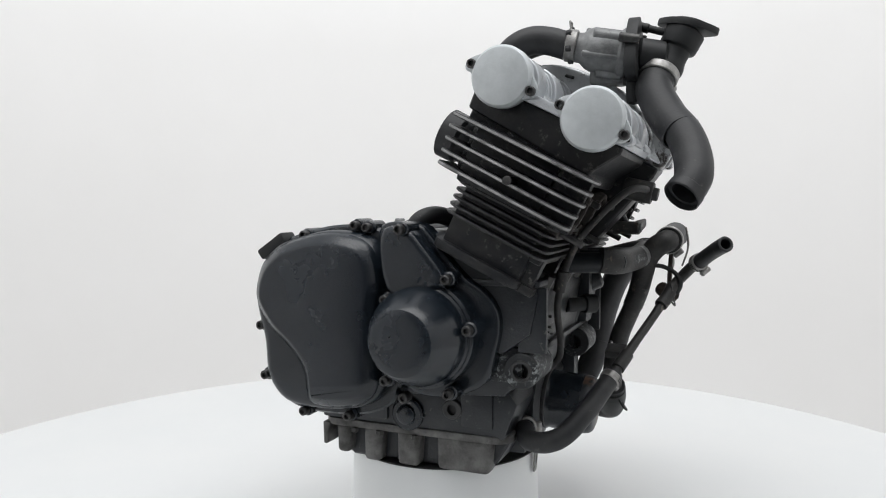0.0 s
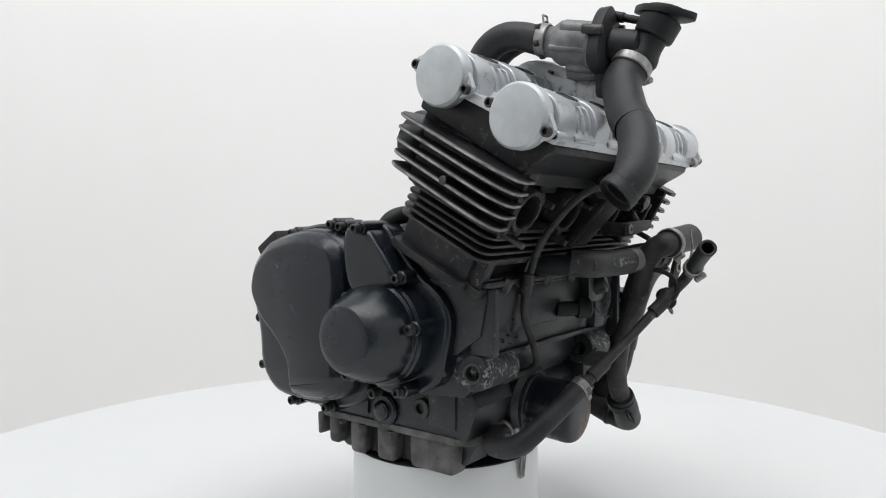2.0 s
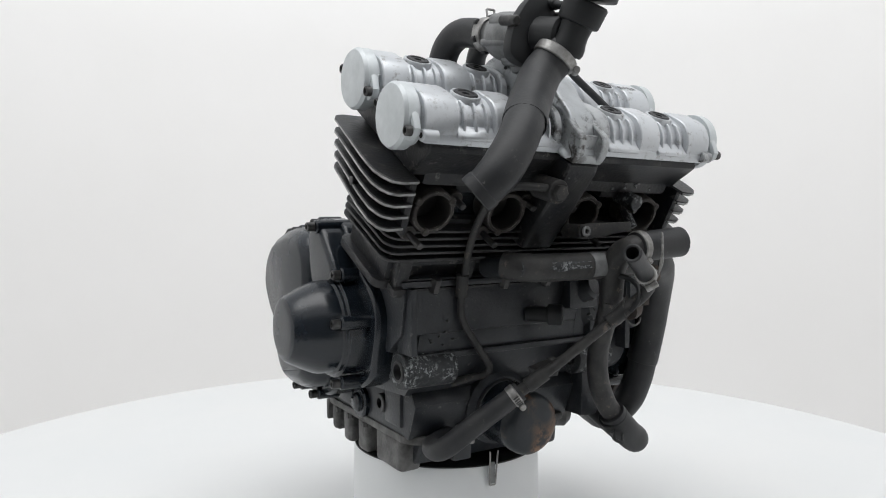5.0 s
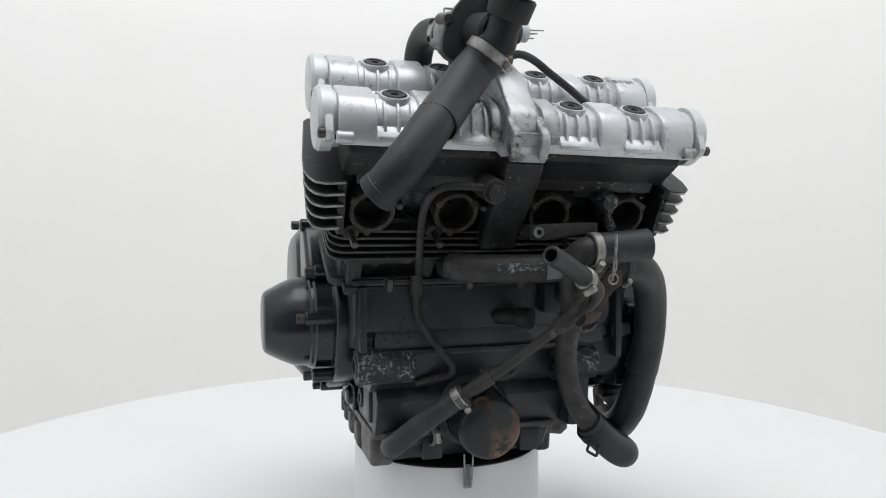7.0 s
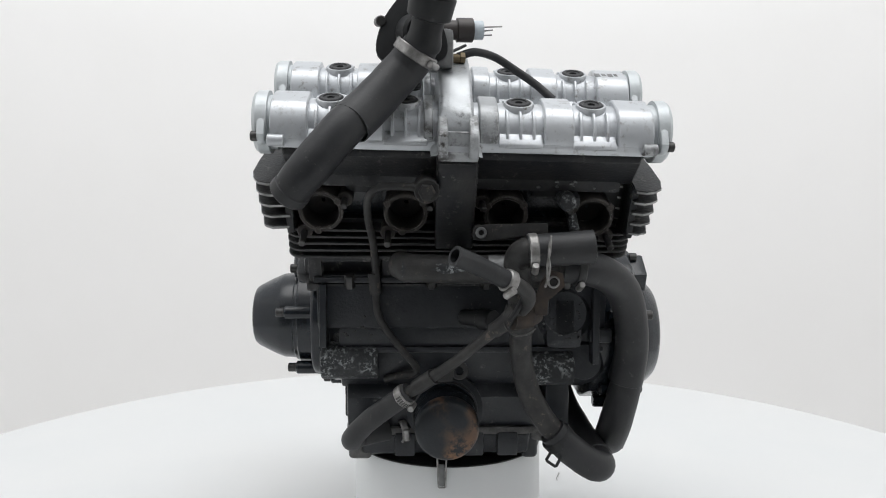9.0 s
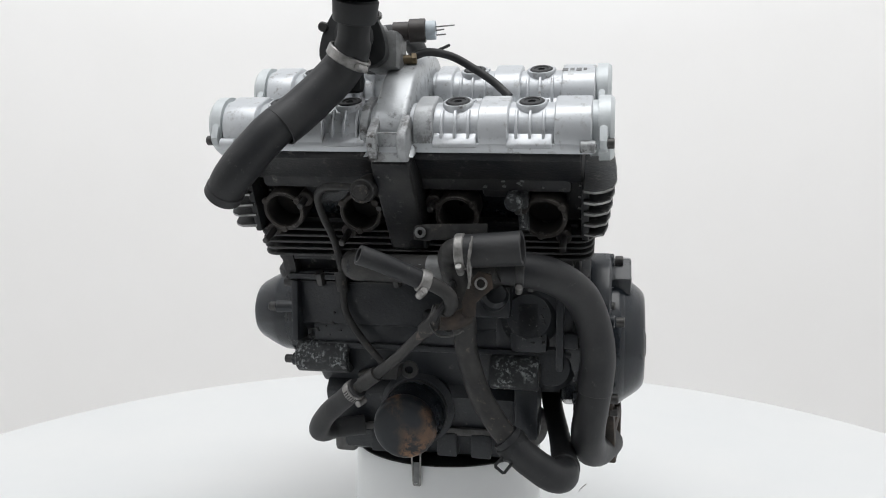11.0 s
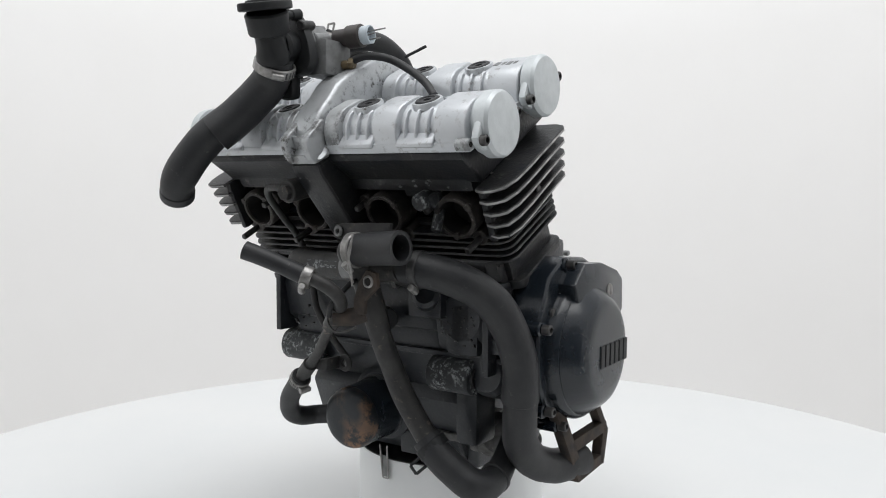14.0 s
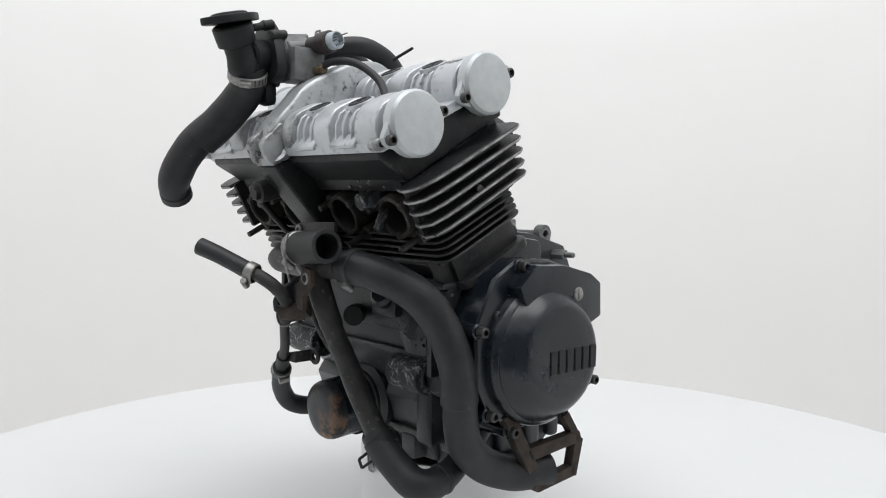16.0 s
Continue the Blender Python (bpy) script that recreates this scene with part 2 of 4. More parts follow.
def disc_outline(cy, cz, r, k=48):
    return [(cy + r * math.cos(2 * math.pi * i / k), cz + r * math.sin(2 * math.pi * i / k)) for i in range(k)]


def round_rect(p0, q0, p1, q1, r, k=5):
    out = []
    for cx, cy, a0 in ((p1 - r, q1 - r, 0), (p0 + r, q1 - r, 90), (p0 + r, q0 + r, 180), (p1 - r, q0 + r, 270)):
        for i in range(k + 1):
            a = radians(a0 + 90 * i / k)
            out.append((cx + r * math.cos(a), cy + r * math.sin(a)))
    return out


def bolt_mesh(axis, r=0.006, length=0.012, name="bolt"):
    """A socket-head screw with its hexagon recess; its foot at the origin, its head towards axis."""
    bm = turned((0, 0, 0), axis, [(0, r), (length - 0.001, r), (length, r - 0.001), (length, r * 0.58), (length - 0.004, r * 0.52)], 18)
    return finish(bm, name, M_bolt)


# ---- the booth ----
def curved_wall(name, a0, a1, k, material, label):
    """A part of the round booth between two angles, with its cove and its share of the floor."""
    bm = bmesh.new()
    prof = [(0.02, -0.8), (1.6, -0.8), (1.75, -0.77), (1.87, -0.69), (1.96, -0.55), (2.0, -0.35), (2.0, 0.4), (2.0, 1.0), (2.0, 1.55)]
    rings = [[bm.verts.new((r * math.cos(radians(a0 + (a1 - a0) * i / k)), r * math.sin(radians(a0 + (a1 - a0) * i / k)), z)) for i in range(k + 1)] for r, z in prof]
    for a, b in zip(rings, rings[1:]):
        for i in range(k):
            bm.faces.new((a[i], a[i + 1], b[i + 1], b[i]))
    ob = new(name, finish(bm, name, material))
    ob.modifiers.new("thickness", "SOLIDIFY").thickness = 0.02
    tagged(ob, label, "backdrop", kind="structure")


def booth():
    curved_wall("backdrop", -55, 235, 72, M_wall, "seamless white curved backdrop wall around the turntable")
    # added out of view: stands in for the dark opening behind the camera
    curved_wall("opening_stand_in", 235, 305, 24, M_opening, "unseen dark grey wall standing in for the booth's open side behind the camera")


def turntable():
    root = new("turntable")
    bm = turned((0, 0, -0.03), Z, [(0, 0.86), (0.002, 0.865), (0.027, 0.867), (0.030, 0.864)], 160)
    top = new("tabletop", finish(bm, "tabletop", [M_table]))
    top.parent = root
    bm = turned((0, 0, -0.028), Z, [(0, 0.866), (0, 0.8705), (0.024, 0.8705), (0.026, 0.869), (0.026, 0.866)], 160)
    rim = new("rim", finish(bm, "rim", M_rim))
    rim.parent = top
    tagged(rim, "cream edge banding")
    bm = turned((0, 0, -0.8), Z, [(0, 0.3), (0.02, 0.3), (0.03, 0.12), (0.74, 0.12), (0.745, 0.2), (0.77, 0.2)], 48)
    foot = new("column", finish(bm, "column", M_table))
    foot.parent = root
    return tagged(root, "large round white turntable, slowly turning", "turntable")


def pedestal():
    root = new("pedestal")
    bm = turned((-0.0047, 0.0061, 0), Z, [(0, 0.1225), (0.002, 0.1225), (BASE - 0.004, 0.1212), (BASE - 0.002, 0.1205)], 96)
    new("drum", finish(bm, "drum", M_ped)).parent = root
    # thin black disc, a dark line round the drum's top edge
    bm = turned((-0.0047, 0.0061, BASE - 0.002), Z, [(0, 0.1195), (0.0003, 0.1206), (0.0016, 0.1204), (0.002, 0.119)], 96)
    tagged(new("top_disc", finish(bm, "top_disc", M_rubber)), "thin black disc on top").parent = root
    return tagged(root, "white plastic cylinder under the engine, on a turntable", "pedestal")


# ---- the engine ----
engine = new("motorcycle_engine")
engine.location = (0, 0, BASE)
tagged(engine, "used black four-cylinder motorcycle engine with silver cam covers", "engine")


def crankcase():
    upper = [(-0.150, 0.334), (-0.158, 0.315), (-0.150, 0.275), (-0.120, 0.252), (0.145, 0.250),
             (0.150, 0.300), (0.125, 0.358), (0.060, 0.376), (-0.020, 0.384), (-0.055, 0.378)]
    case = part("crankcase", prism(upper, on_x, -0.157, 0.085, 0.006), M_case, engine, "black painted crankcase")
    part("case_extension", prism([(-0.055, 0.378), (-0.150, 0.334), (-0.158, 0.315), (-0.150, 0.270), (-0.138, 0.225), (-0.115, 0.200), (-0.01, 0.195), (-0.01, 0.372)], on_x, 0.08, 0.166, 0.006), M_case, case)
    middle = [(-0.150, 0.275), (-0.138, 0.225), (-0.115, 0.200), (0.110, 0.185), (0.140, 0.215), (0.146, 0.275)]
    part("case_middle", prism(middle, on_x, -0.134, 0.085, 0.005), M_case, case)
    lower = [(-0.118, 0.205), (-0.128, 0.190), (-0.112, 0.148), (0.120, 0.152), (0.125, 0.195), (0.110, 0.212)]
    part("lower_crankcase", prism(lower, on_x, -0.127, 0.100, 0.004), M_case, engine)
    # front panels and ribs of the casting
    for x0, x1, z0, z1 in ((-0.153, -0.145, 0.255, 0.325), (0.148, 0.156, 0.235, 0.325)):
        part("rib", box((x0, -0.166, z0), (x1, -0.135, z1), 0.002), M_case, case)
    part("flange", box((-0.160, -0.1605, 0.3255), (0.168, -0.02, 0.3325), 0.003), M_case, case)
    part("flange", box((-0.136, -0.150, 0.246), (0.164, -0.02, 0.253), 0.003), M_case, case)
    # oil pump and water pump bodies low on the front
    part("pump_body", rod((-0.014, -0.10, 0.177), (-0.014, -0.133, 0.175), 0.044, 0.006, 36), M_case, engine)
    pump = part("water_pump", join(rod((0.118, -0.11, 0.292), (0.118, -0.160, 0.292), 0.034, 0.010, 32), box((0.096, -0.160, 0.250), (0.140, -0.12, 0.318), 0.012)), M_case, engine, "black water pump housing with flaking paint")
    part("pump_stub", box((0.146, -0.160, 0.258), (0.172, -0.11, 0.274), 0.004), M_case, pump)
    part("pump_cover", join(rod((0.142, -0.11, 0.235), (0.142, -0.150, 0.235), 0.026, 0.006, 28), box((0.10, -0.142, 0.150), (0.128, -0.10, 0.222), 0.006)), M_case, engine)
    part("hose_flange", join(rod((0.072, -0.14, 0.300), (0.085, -0.178, 0.318), 0.015, 0.004), box((0.055, -0.17, 0.29), (0.1, -0.14, 0.325), 0.006)), M_case, engine)
    part("sensor_stub", join(rod((0.005, -0.15, 0.287), (0.028, -0.172, 0.287), 0.009), rod((0.024, -0.168, 0.287), (0.036, -0.180, 0.287), 0.012)), M_plastic, engine)
    part("pan_side_panel", box((-0.131, -0.100, 0.160), (-0.120, -0.062, 0.205), 0.003), M_case, case)
    part("pan_side_panel", box((-0.131, 0.030, 0.158), (-0.120, 0.075, 0.19), 0.003), M_case, case)
    part("pan_lobe", join(rod((0.098, -0.075, 0.150), (0.124, -0.090, 0.150), 0.026, 0.007, 24), box((0.090, -0.100, 0.128), (0.112, -0.05, 0.172), 0.007)), M_pan, engine, "rough cast lobe beside the oil pan")
    # top rear of the case
    part("starter_motor", rod((-0.10, 0.015, 0.374), (0.09, 0.015, 0.374), 0.020, 0.006, 28), M_case, engine, "black starter motor behind the cylinders")
    part("breather_hose", hose([(-0.145, -0.005, 0.380), (-0.14, -0.018, 0.396), (-0.12, -0.03, 0.400), (-0.08, -0.035, 0.392)], 0.010), M_rubber, engine)


def mounts():
    for x0, x1, y, z, mat_ in ((-0.153, -0.090, -0.139, 0.235, M_chip), (0.076, 0.129, -0.146, 0.228, M_chip)):
        boss = part("mounting_boss", join(ring((x0, y, z), X, 0.009, 0.0195, x1 - x0, 32), box((x0 + 0.006, y, z - 0.016), (x1 - 0.004, y + 0.05, z + 0.024), 0.006)), mat_, engine, "mounting boss with flaking paint")
        part("sleeve", ring((x0 - 0.002 if x0 < 0 else x1 + 0.002 - 0.012, y, z), X, 0.0085, 0.0120, 0.012), M_dulledge, boss, "bare metal bush")
        # solid dark plug, coloured as the shaded inside of the boss
        part("bore", rod((x0 + 0.012, y, z), (x1 - 0.012, y, z), 0.009), M_bore, boss)
        part("gusset", prism([(y + 0.004, z + 0.015), (y + 0.045, z + 0.018), (y + 0.03, z + 0.075), (y - 0.006, z + 0.055)], on_x, x0 + 0.012, x1 - 0.008, 0.004), mat_, boss)


def sump():
    body = [(-0.104, 0.150), (-0.116, 0.143), (-0.100, 0.116), (-0.070, BASE), (0.085, BASE), (0.108, 0.120), (0.113, 0.150)]
    pan = part("oil_pan", prism(body, on_x, -0.112, 0.088, 0.006, 3), M_case, engine, "dirty grey cast oil pan")
    part("pan_flange", prism(round_rect(-0.129, -0.119, 0.101, 0.121, 0.022), lambda p, q, l: Vector((p, q, l)), 0.143, 0.152, 0.002), M_pan, pan)
    for y0, y1, dz in ((0.110, 0.120, 0.028), (0.080, 0.101, 0.036), (0.038, 0.064, 0.0415), (-0.011, 0.020, 0.0415), (-0.098, -0.031, 0.040)):
        for x0, x1 in ((-0.128, -0.100), (0.08, 0.100)):
            part("rib", prism([(y0, 0.146), (y1, 0.146), (y1 - 0.001, 0.146 - dz), (y0 + 0.003, 0.146 - dz)], on_x, x0, x1, min(0.0075, (y1 - y0) * 0.4), 4), M_pan if x0 < 0 else M_case, pan)
    for y in (0.075, 0.042, -0.004):
        part("pan_bolt", turned((-0.1275, y, 0.138), Z, [(0, 0.005), (0.005, 0.005)], 6), M_bolt, pan)
    for x in (-0.06, 0.02, 0.06):
        part("front_rib", box((x - 0.012, -0.121, 0.118), (x + 0.012, -0.098, 0.146), 0.003), M_case, pan)


def side_bolts(parent, axis, places, r=0.0054, length=0.009):
    me = bolt_mesh(axis, r, length)
    for p in places:
        place_part("bolt", me, p, parent)


def lug(parent, p, axis, r=0.0078, length=0.03, material=None):
    p = Vector(p)
    return part("screw_lug", rod(p - Vector(axis) * length, p, r, 0.0015, 16), material or M_cover, parent)


def right_covers():
    clutch = smooth_outline([(0.1267, 0.3720), (0.0801, 0.3820), (0.0360, 0.3770), (0.0150, 0.3570), (0.0080, 0.3250), (0.0130, 0.2900), (0.0140, 0.2400), (0.0140, 0.2050),
                             (0.0390, 0.1841), (0.0920, 0.1776), (0.1364, 0.1833), (0.1603, 0.2103), (0.1657, 0.2540), (0.1765, 0.3000), (0.1711, 0.3360), (0.1516, 0.3600)])
    base = smooth_outline([(0.1299, 0.3770), (0.0801, 0.3880), (0.0280, 0.3860), (0.0000, 0.3600), (-0.0020, 0.2900), (0.0000, 0.2050), (0.0300, 0.1745), (0.0920, 0.1663),
                           (0.1429, 0.1729), (0.1678, 0.2020), (0.1743, 0.2540), (0.1808, 0.3000), (0.1754, 0.3400), (0.1559, 0.3650)])
    cover = part("clutch_cover", domed(base, on_x, [(-0.130, 0), (-0.157, 0), (-0.161, 0.003)]), M_cover, engine, "blue-black satin clutch cover")
    part("clutch_dome", domed(clutch, on_x, [(-0.154, -0.001), (-0.165, -0.001), (-0.181, 0.001), (-0.1845, 0.005), (-0.186, 0.011)]), M_cover, cover, smooth=60)
    face = smooth_outline([(0.1256, 0.3690), (0.0801, 0.3790), (0.0370, 0.3740), (0.0180, 0.3550), (0.0120, 0.3250), (0.0160, 0.2900), (0.0170, 0.2400), (0.0170, 0.2080),
                           (0.0400, 0.1881), (0.0866, 0.1830), (0.1039, 0.1906), (0.1104, 0.2238), (0.1288, 0.2467), (0.1537, 0.2696), (0.1722, 0.3020), (0.1668, 0.3340), (0.1483, 0.3570)])
    part("raised_face", domed(face, on_x, [(-0.174, -0.001), (-0.1850, -0.0005), (-0.1905, 0.003), (-0.1960, 0.0095), (-0.1975, 0.0112), (-0.1984, 0.0140)]), M_cover, cover, smooth=60)
    part("oil_filler_cap", prism([(0.1765, 0.3450), (0.1841, 0.3560), (0.1505, 0.3790), (0.1440, 0.3680)], on_x, -0.170, -0.142, 0.003), M_plastic, cover, "black oil filler cap")
    side_bolts(cover, -X, [(-0.166, 0.1169, 0.3760), (-0.166, 0.0508, 0.3880), (-0.166, 0.0360, 0.3860), (-0.166, 0.1722, 0.2082), (-0.166, 0.1191, 0.1698), (-0.166, 0.0606, 0.1699),
                           (-0.166, 0.1776, 0.2675)])
    for p in ((-0.165, 0.1169, 0.3760), (-0.165, 0.0508, 0.3880), (-0.165, 0.0360, 0.3860), (-0.165, 0.1722, 0.2082), (-0.165, 0.1191, 0.1698), (-0.165, 0.0606, 0.1699), (-0.165, 0.1776, 0.2675)):
        lug(cover, p, (-1, 0, 0))
    # chain-side cover between the clutch and the cylinders, and the round ignition cover on it
    chain = [(0.012, 0.392), (-0.026, 0.391), (-0.044, 0.376), (-0.078, 0.338), (-0.106, 0.318), (-0.120, 0.290), (-0.114, 0.250), (-0.104, 0.222), (-0.068, 0.204),
             (-0.020, 0.205), (0.0, 0.235), (0.006, 0.300), (0.022, 0.372)]
    side = part("timing_cover", prism(smooth_outline(chain, 3), on_x, -0.140, -0.170, 0.006, 4), M_cover, engine, "blue-black timing side cover")
    part("timing_ridge", prism(smooth_outline([(0.004, 0.386), (-0.024, 0.386), (-0.040, 0.372), (-0.068, 0.334), (-0.050, 0.318), (-0.006, 0.314), (0.008, 0.35)], 3), on_x, -0.165, -0.1965, 0.008, 4), M_cover, side)
    dome = turned((-0.180, -0.039, 0.273), -X, [(-0.014, 0.0600), (-0.010, 0.0590), (0.008, 0.0585), (0.010, 0.0560), (0.013, 0.0555), (0.015, 0.0530), (0.029, 0.0520), (0.0325, 0.0508), (0.0360, 0.0494), (0.0450, 0.0455), (0.0545, 0.0405), (0.0605, 0.0375), (0.0640, 0.0345), (0.0655, 0.0310), (0.0660, 0.0265), (0.0663, 0.017), (0.0664, 0.008)], 56)
    part("ignition_cover", dome, M_cover, side, "round domed ignition cover", smooth=22)
    spots = [(-0.190, -0.069, 0.334), (-0.203, -0.098, 0.2845), (-0.193, 0.000, 0.310), (-0.193, 0.000, 0.222), (-0.193, -0.073, 0.214), (-0.200, -0.020, 0.386)]
    side_bolts(side, -X, spots)
    for p in spots:
        lug(side, Vector(p) + Vector((0.001, 0, 0)), (-1, 0, 0), 0.0080, 0.045)
    side_bolts(engine, -X, [(-0.150, -0.005, 0.195)], 0.006, 0.014)
    part("sump_plug", turned((-0.120, 0.004, 0.168), -X, [(0, 0.0195), (0.012, 0.0195), (0.014, 0.017), (0.014, 0.012), (0.018, 0.011), (0.020, 0.008)], 32), M_cover, engine, "round black drain plug")
    part("oil_banjo", join(ring((-0.119, -0.052, 0.179), -X, 0.006, 0.0115, 0.014), rod((-0.12, -0.052, 0.179), (-0.128, -0.051, 0.179), 0.007)), M_dulledge, engine)


def left_covers():
    back = [(-0.150, 0.290), (-0.126, 0.338), (-0.092, 0.357), (-0.040, 0.354), (0.0, 0.340), (0.014, 0.322), (0.014, 0.275), (0.012, 0.215), (-0.030, 0.185), (-0.080, 0.178),
            (-0.128, 0.196), (-0.148, 0.235)]
    cover = part("alternator_cover", prism(back, on_x, 0.150, 0.205, 0.006, 3), M_cover, engine, "blue-black alternator cover")
    plate = [(-0.108, 0.330), (-0.084, 0.351), (-0.040, 0.349), (0.003, 0.338), (0.020, 0.327), (0.021, 0.290), (-0.030, 0.27), (-0.09, 0.29)]
    part("corner_plate", prism(plate, on_x, 0.195, 0.2260, 0.003), M_cover, cover)
    drum = turned((0.186, -0.061, 0.2555), X, [(0, 0.0772), (0.003, 0.0772), (0.0035, 0.0760), (0.0045, 0.0760), (0.005, 0.0770), (0.026, 0.0762), (0.0300, 0.0745), (0.0335, 0.0715)], 72)
    part("drum", drum, M_cover, cover, smooth=40)
    dish = turned((0.186, -0.0595, 0.2555), X, [(0.030, 0.0725), (0.0338, 0.0712), (0.0420, 0.0655), (0.0490, 0.0600), (0.0530, 0.0560), (0.0550, 0.0525), (0.0560, 0.0485), (0.0564, 0.040), (0.0565, 0.02)], 72)
    part("face", dish, M_cover, cover, smooth=40)
    # raised maker's mark, as plain blocks
    for i in range(6):
        y = -0.082 + i * 0.0125
        slant = [(y, 0.2400), (y + 0.0092, 0.2400), (y + 0.0100, 0.2640), (y + 0.0008, 0.2640)]
        part("mark_bar", prism(slant, on_x, 0.2405, 0.2440, 0.0005, 1), M_plastic, cover, "dark raised block of the maker's mark")
    part("slotted_plug", join(rod((0.221, -0.019, 0.317), (0.2275, -0.019, 0.317), 0.0075), box((0.2273, -0.0202, 0.3105), (0.2282, -0.0178, 0.3235), 0.0002)), M_steel, cover, "bright slotted plug")
    spots = [(0.200, -0.120, 0.300), (0.21, -0.149, 0.288), (0.208, -0.089, 0.349), (0.205, -0.130, 0.200), (0.205, 0.030, 0.214), (0.205, -0.1, 0.178)]
    side_bolts(cover, X, spots)
    for p in spots:
        lug(cover, Vector(p) - Vector((0.001, 0, 0)), (1, 0, 0), 0.0078, 0.04)
    # rear top: coolant union and mounting lug behind the cover
    lug_base = part("lug_bracket", join(box((-0.005, 0.074, 0.318), (0.084, 0.110, 0.362), 0.006), rod((-0.005, 0.091, 0.366), (0.073, 0.091, 0.366), 0.012, 0.003, 20)), M_case, engine, "black mounting lug at the rear of the case")
    part("lug_eye", join(ring((0.069, 0.0905, 0.3738), X, 0.0045, 0.0118, 0.012, 28), box((0.070, 0.0790, 0.350), (0.080, 0.1020, 0.368), 0.002)), M_alloy, lug_base, "bare grey lug eye")
    part("breather_nub", rod((0.022, 0.086, 0.362), (0.022, 0.086, 0.392), 0.007, 0.0015, 16), M_alloy, lug_base)
    part("cable_screw", join(rod((0.076, 0.1035, 0.347), (0.104, 0.1035, 0.347), 0.0070, 0.001, 6), rod((0.102, 0.1035, 0.347), (0.118, 0.1035, 0.347), 0.0036)), M_alloy, lug_base)


def cylinders():
    hp = head_point
    block = part("cylinder_block", box((-0.172, 0.022, 0.352), (0.172, 0.118, 0.432), 0.006, hp), M_head, engine, "black finned cylinder block")
    part("base_flange", prism(round_rect(-0.182, 0.020, 0.182, 0.124, 0.012), lambda p, q, l: hp(p, q, l), 0.352, 0.362, 0.002), M_head, block)
    for i in range(5):
        w = 0.3915 + i * 0.0080
        part("fin", prism(round_rect(-0.186, 0.006, 0.186, 0.126, 0.016), lambda p, q, l: hp(p, q, l), w, w + 0.0030, 0.0007, 1, True), [M_head, M_dulledge], block)
    # recessed panels and webs on the front of the cylinder base
    for u0, u1 in ((-0.165, -0.150), (-0.085, -0.072), (-0.008, 0.008), (0.072, 0.085), (0.150, 0.165)):
        part("web", box((u0, 0.008, 0.352), (u1, 0.03, 0.394), 0.003, hp), M_head, block)
    for u in (-0.12, -0.03, 0.03, 0.12):
        part("cylinder_stud", rod(hp(u, 0.0035, 0.356), hp(u, 0.0035, 0.372), 0.006, 0.001, 6), M_bolt, block)
    part("top_rail", box((-0.168, 0.010, 0.384), (0.168, 0.03, 0.393), 0.003, hp), M_head, block)
    part("bottom_rail", box((-0.168, 0.004, 0.350), (0.168, 0.03, 0.360), 0.003, hp), M_head, block)

    head = part("cylinder_head", box((-0.166, 0.032, 0.428), (0.166, 0.140, 0.520), 0.006, hp), M_cover, engine, "black finned cylinder head")
    part("head_top", prism([(-0.0140, 0.5265), (-0.0145, 0.5190), (-0.0075, 0.5080), (0.0010, 0.4960), (0.0060, 0.4860), (0.150, 0.4960), (0.152, 0.5265)], lambda p, q, l: hp(l, p, q), -0.178, 0.176, 0.004, 3), M_head, head)
    for side in (-1, 1):
        for i, w in enumerate((0.4835, 0.4705, 0.4575, 0.4445, 0.4315)):
            e = 0.0016 * i
            if side < 0:
                e2 = 0.0014 * i
                plan = [(0.176, -0.010 + e), (0.196, -0.013 + e), (0.206 - e2 / 2, -0.009 + e), (0.2115 - e2, 0.001), (0.2145 - e2, 0.016), (0.2130 - e2, 0.045), (0.2015 - e, 0.146 - e),
                        (0.1975 - e, 0.1540 - e), (0.188, 0.1580 - e), (0.150, 0.156 - e), (0.150, 0.035), (0.176, 0.03)]
            else:
                e2 = 0.0020 * i
                plan = [(0.176, -0.010 + e), (0.187, -0.013 + e), (0.196 - e2 / 2, -0.010 + e), (0.2045 - e2, -0.002), (0.2085 - e2, 0.016), (0.2080 - e2, 0.045), (0.2020 - e2, 0.140 - e / 2),
                        (0.1980 - e2, 0.1475 - e / 2), (0.188 - e2 / 2, 0.1515 - e / 2), (0.150, 0.150 - e), (0.150, 0.035), (0.176, 0.03)]
            plan = [(side * p, q) for p, q in plan]
            part("fin", prism(plan, lambda p, q, l: hp(p, q, l), w, w + 0.0042, 0.0010, 1, True), [M_head, M_edge], head, "black fin with worn bare edge")
        part("fin_core", box((min(side * 0.15, side * 0.186), 0.031, 0.424), (max(side * 0.15, side * 0.186), 0.128, 0.486), 0.006, hp), M_head, head)
        part("fin_wall", box((min(side * 0.174, side * 0.182), -0.004, 0.426), (max(side * 0.174, side * 0.182), 0.033, 0.486), 0.003, hp), M_head, head)
        part("fin_screw", rod(hp(side * 0.178, 0.069, 0.4495), hp(side * (0.2075 if side < 0 else 0.1985), 0.069, 0.4495), 0.0048), M_bolt, head)
        # cheek under the cam ends
        for cv, reach in ((0.021, 0.168), (0.124, 0.166)):
            end = [(cv + 0.0255 * math.cos(radians(a)), 0.521 + 0.0255 * math.sin(radians(a))) for a in range(0, 181, 15)] + [(cv - 0.0255, 0.506 if cv < 0.1 else 0.484), (cv + 0.0255, 0.506 if cv < 0.1 else 0.484)]
            part("cam_cheek", prism(end, lambda p, q, l: hp(l, p, q), side * 0.14, side * reach, 0.004, 3), M_head, head)
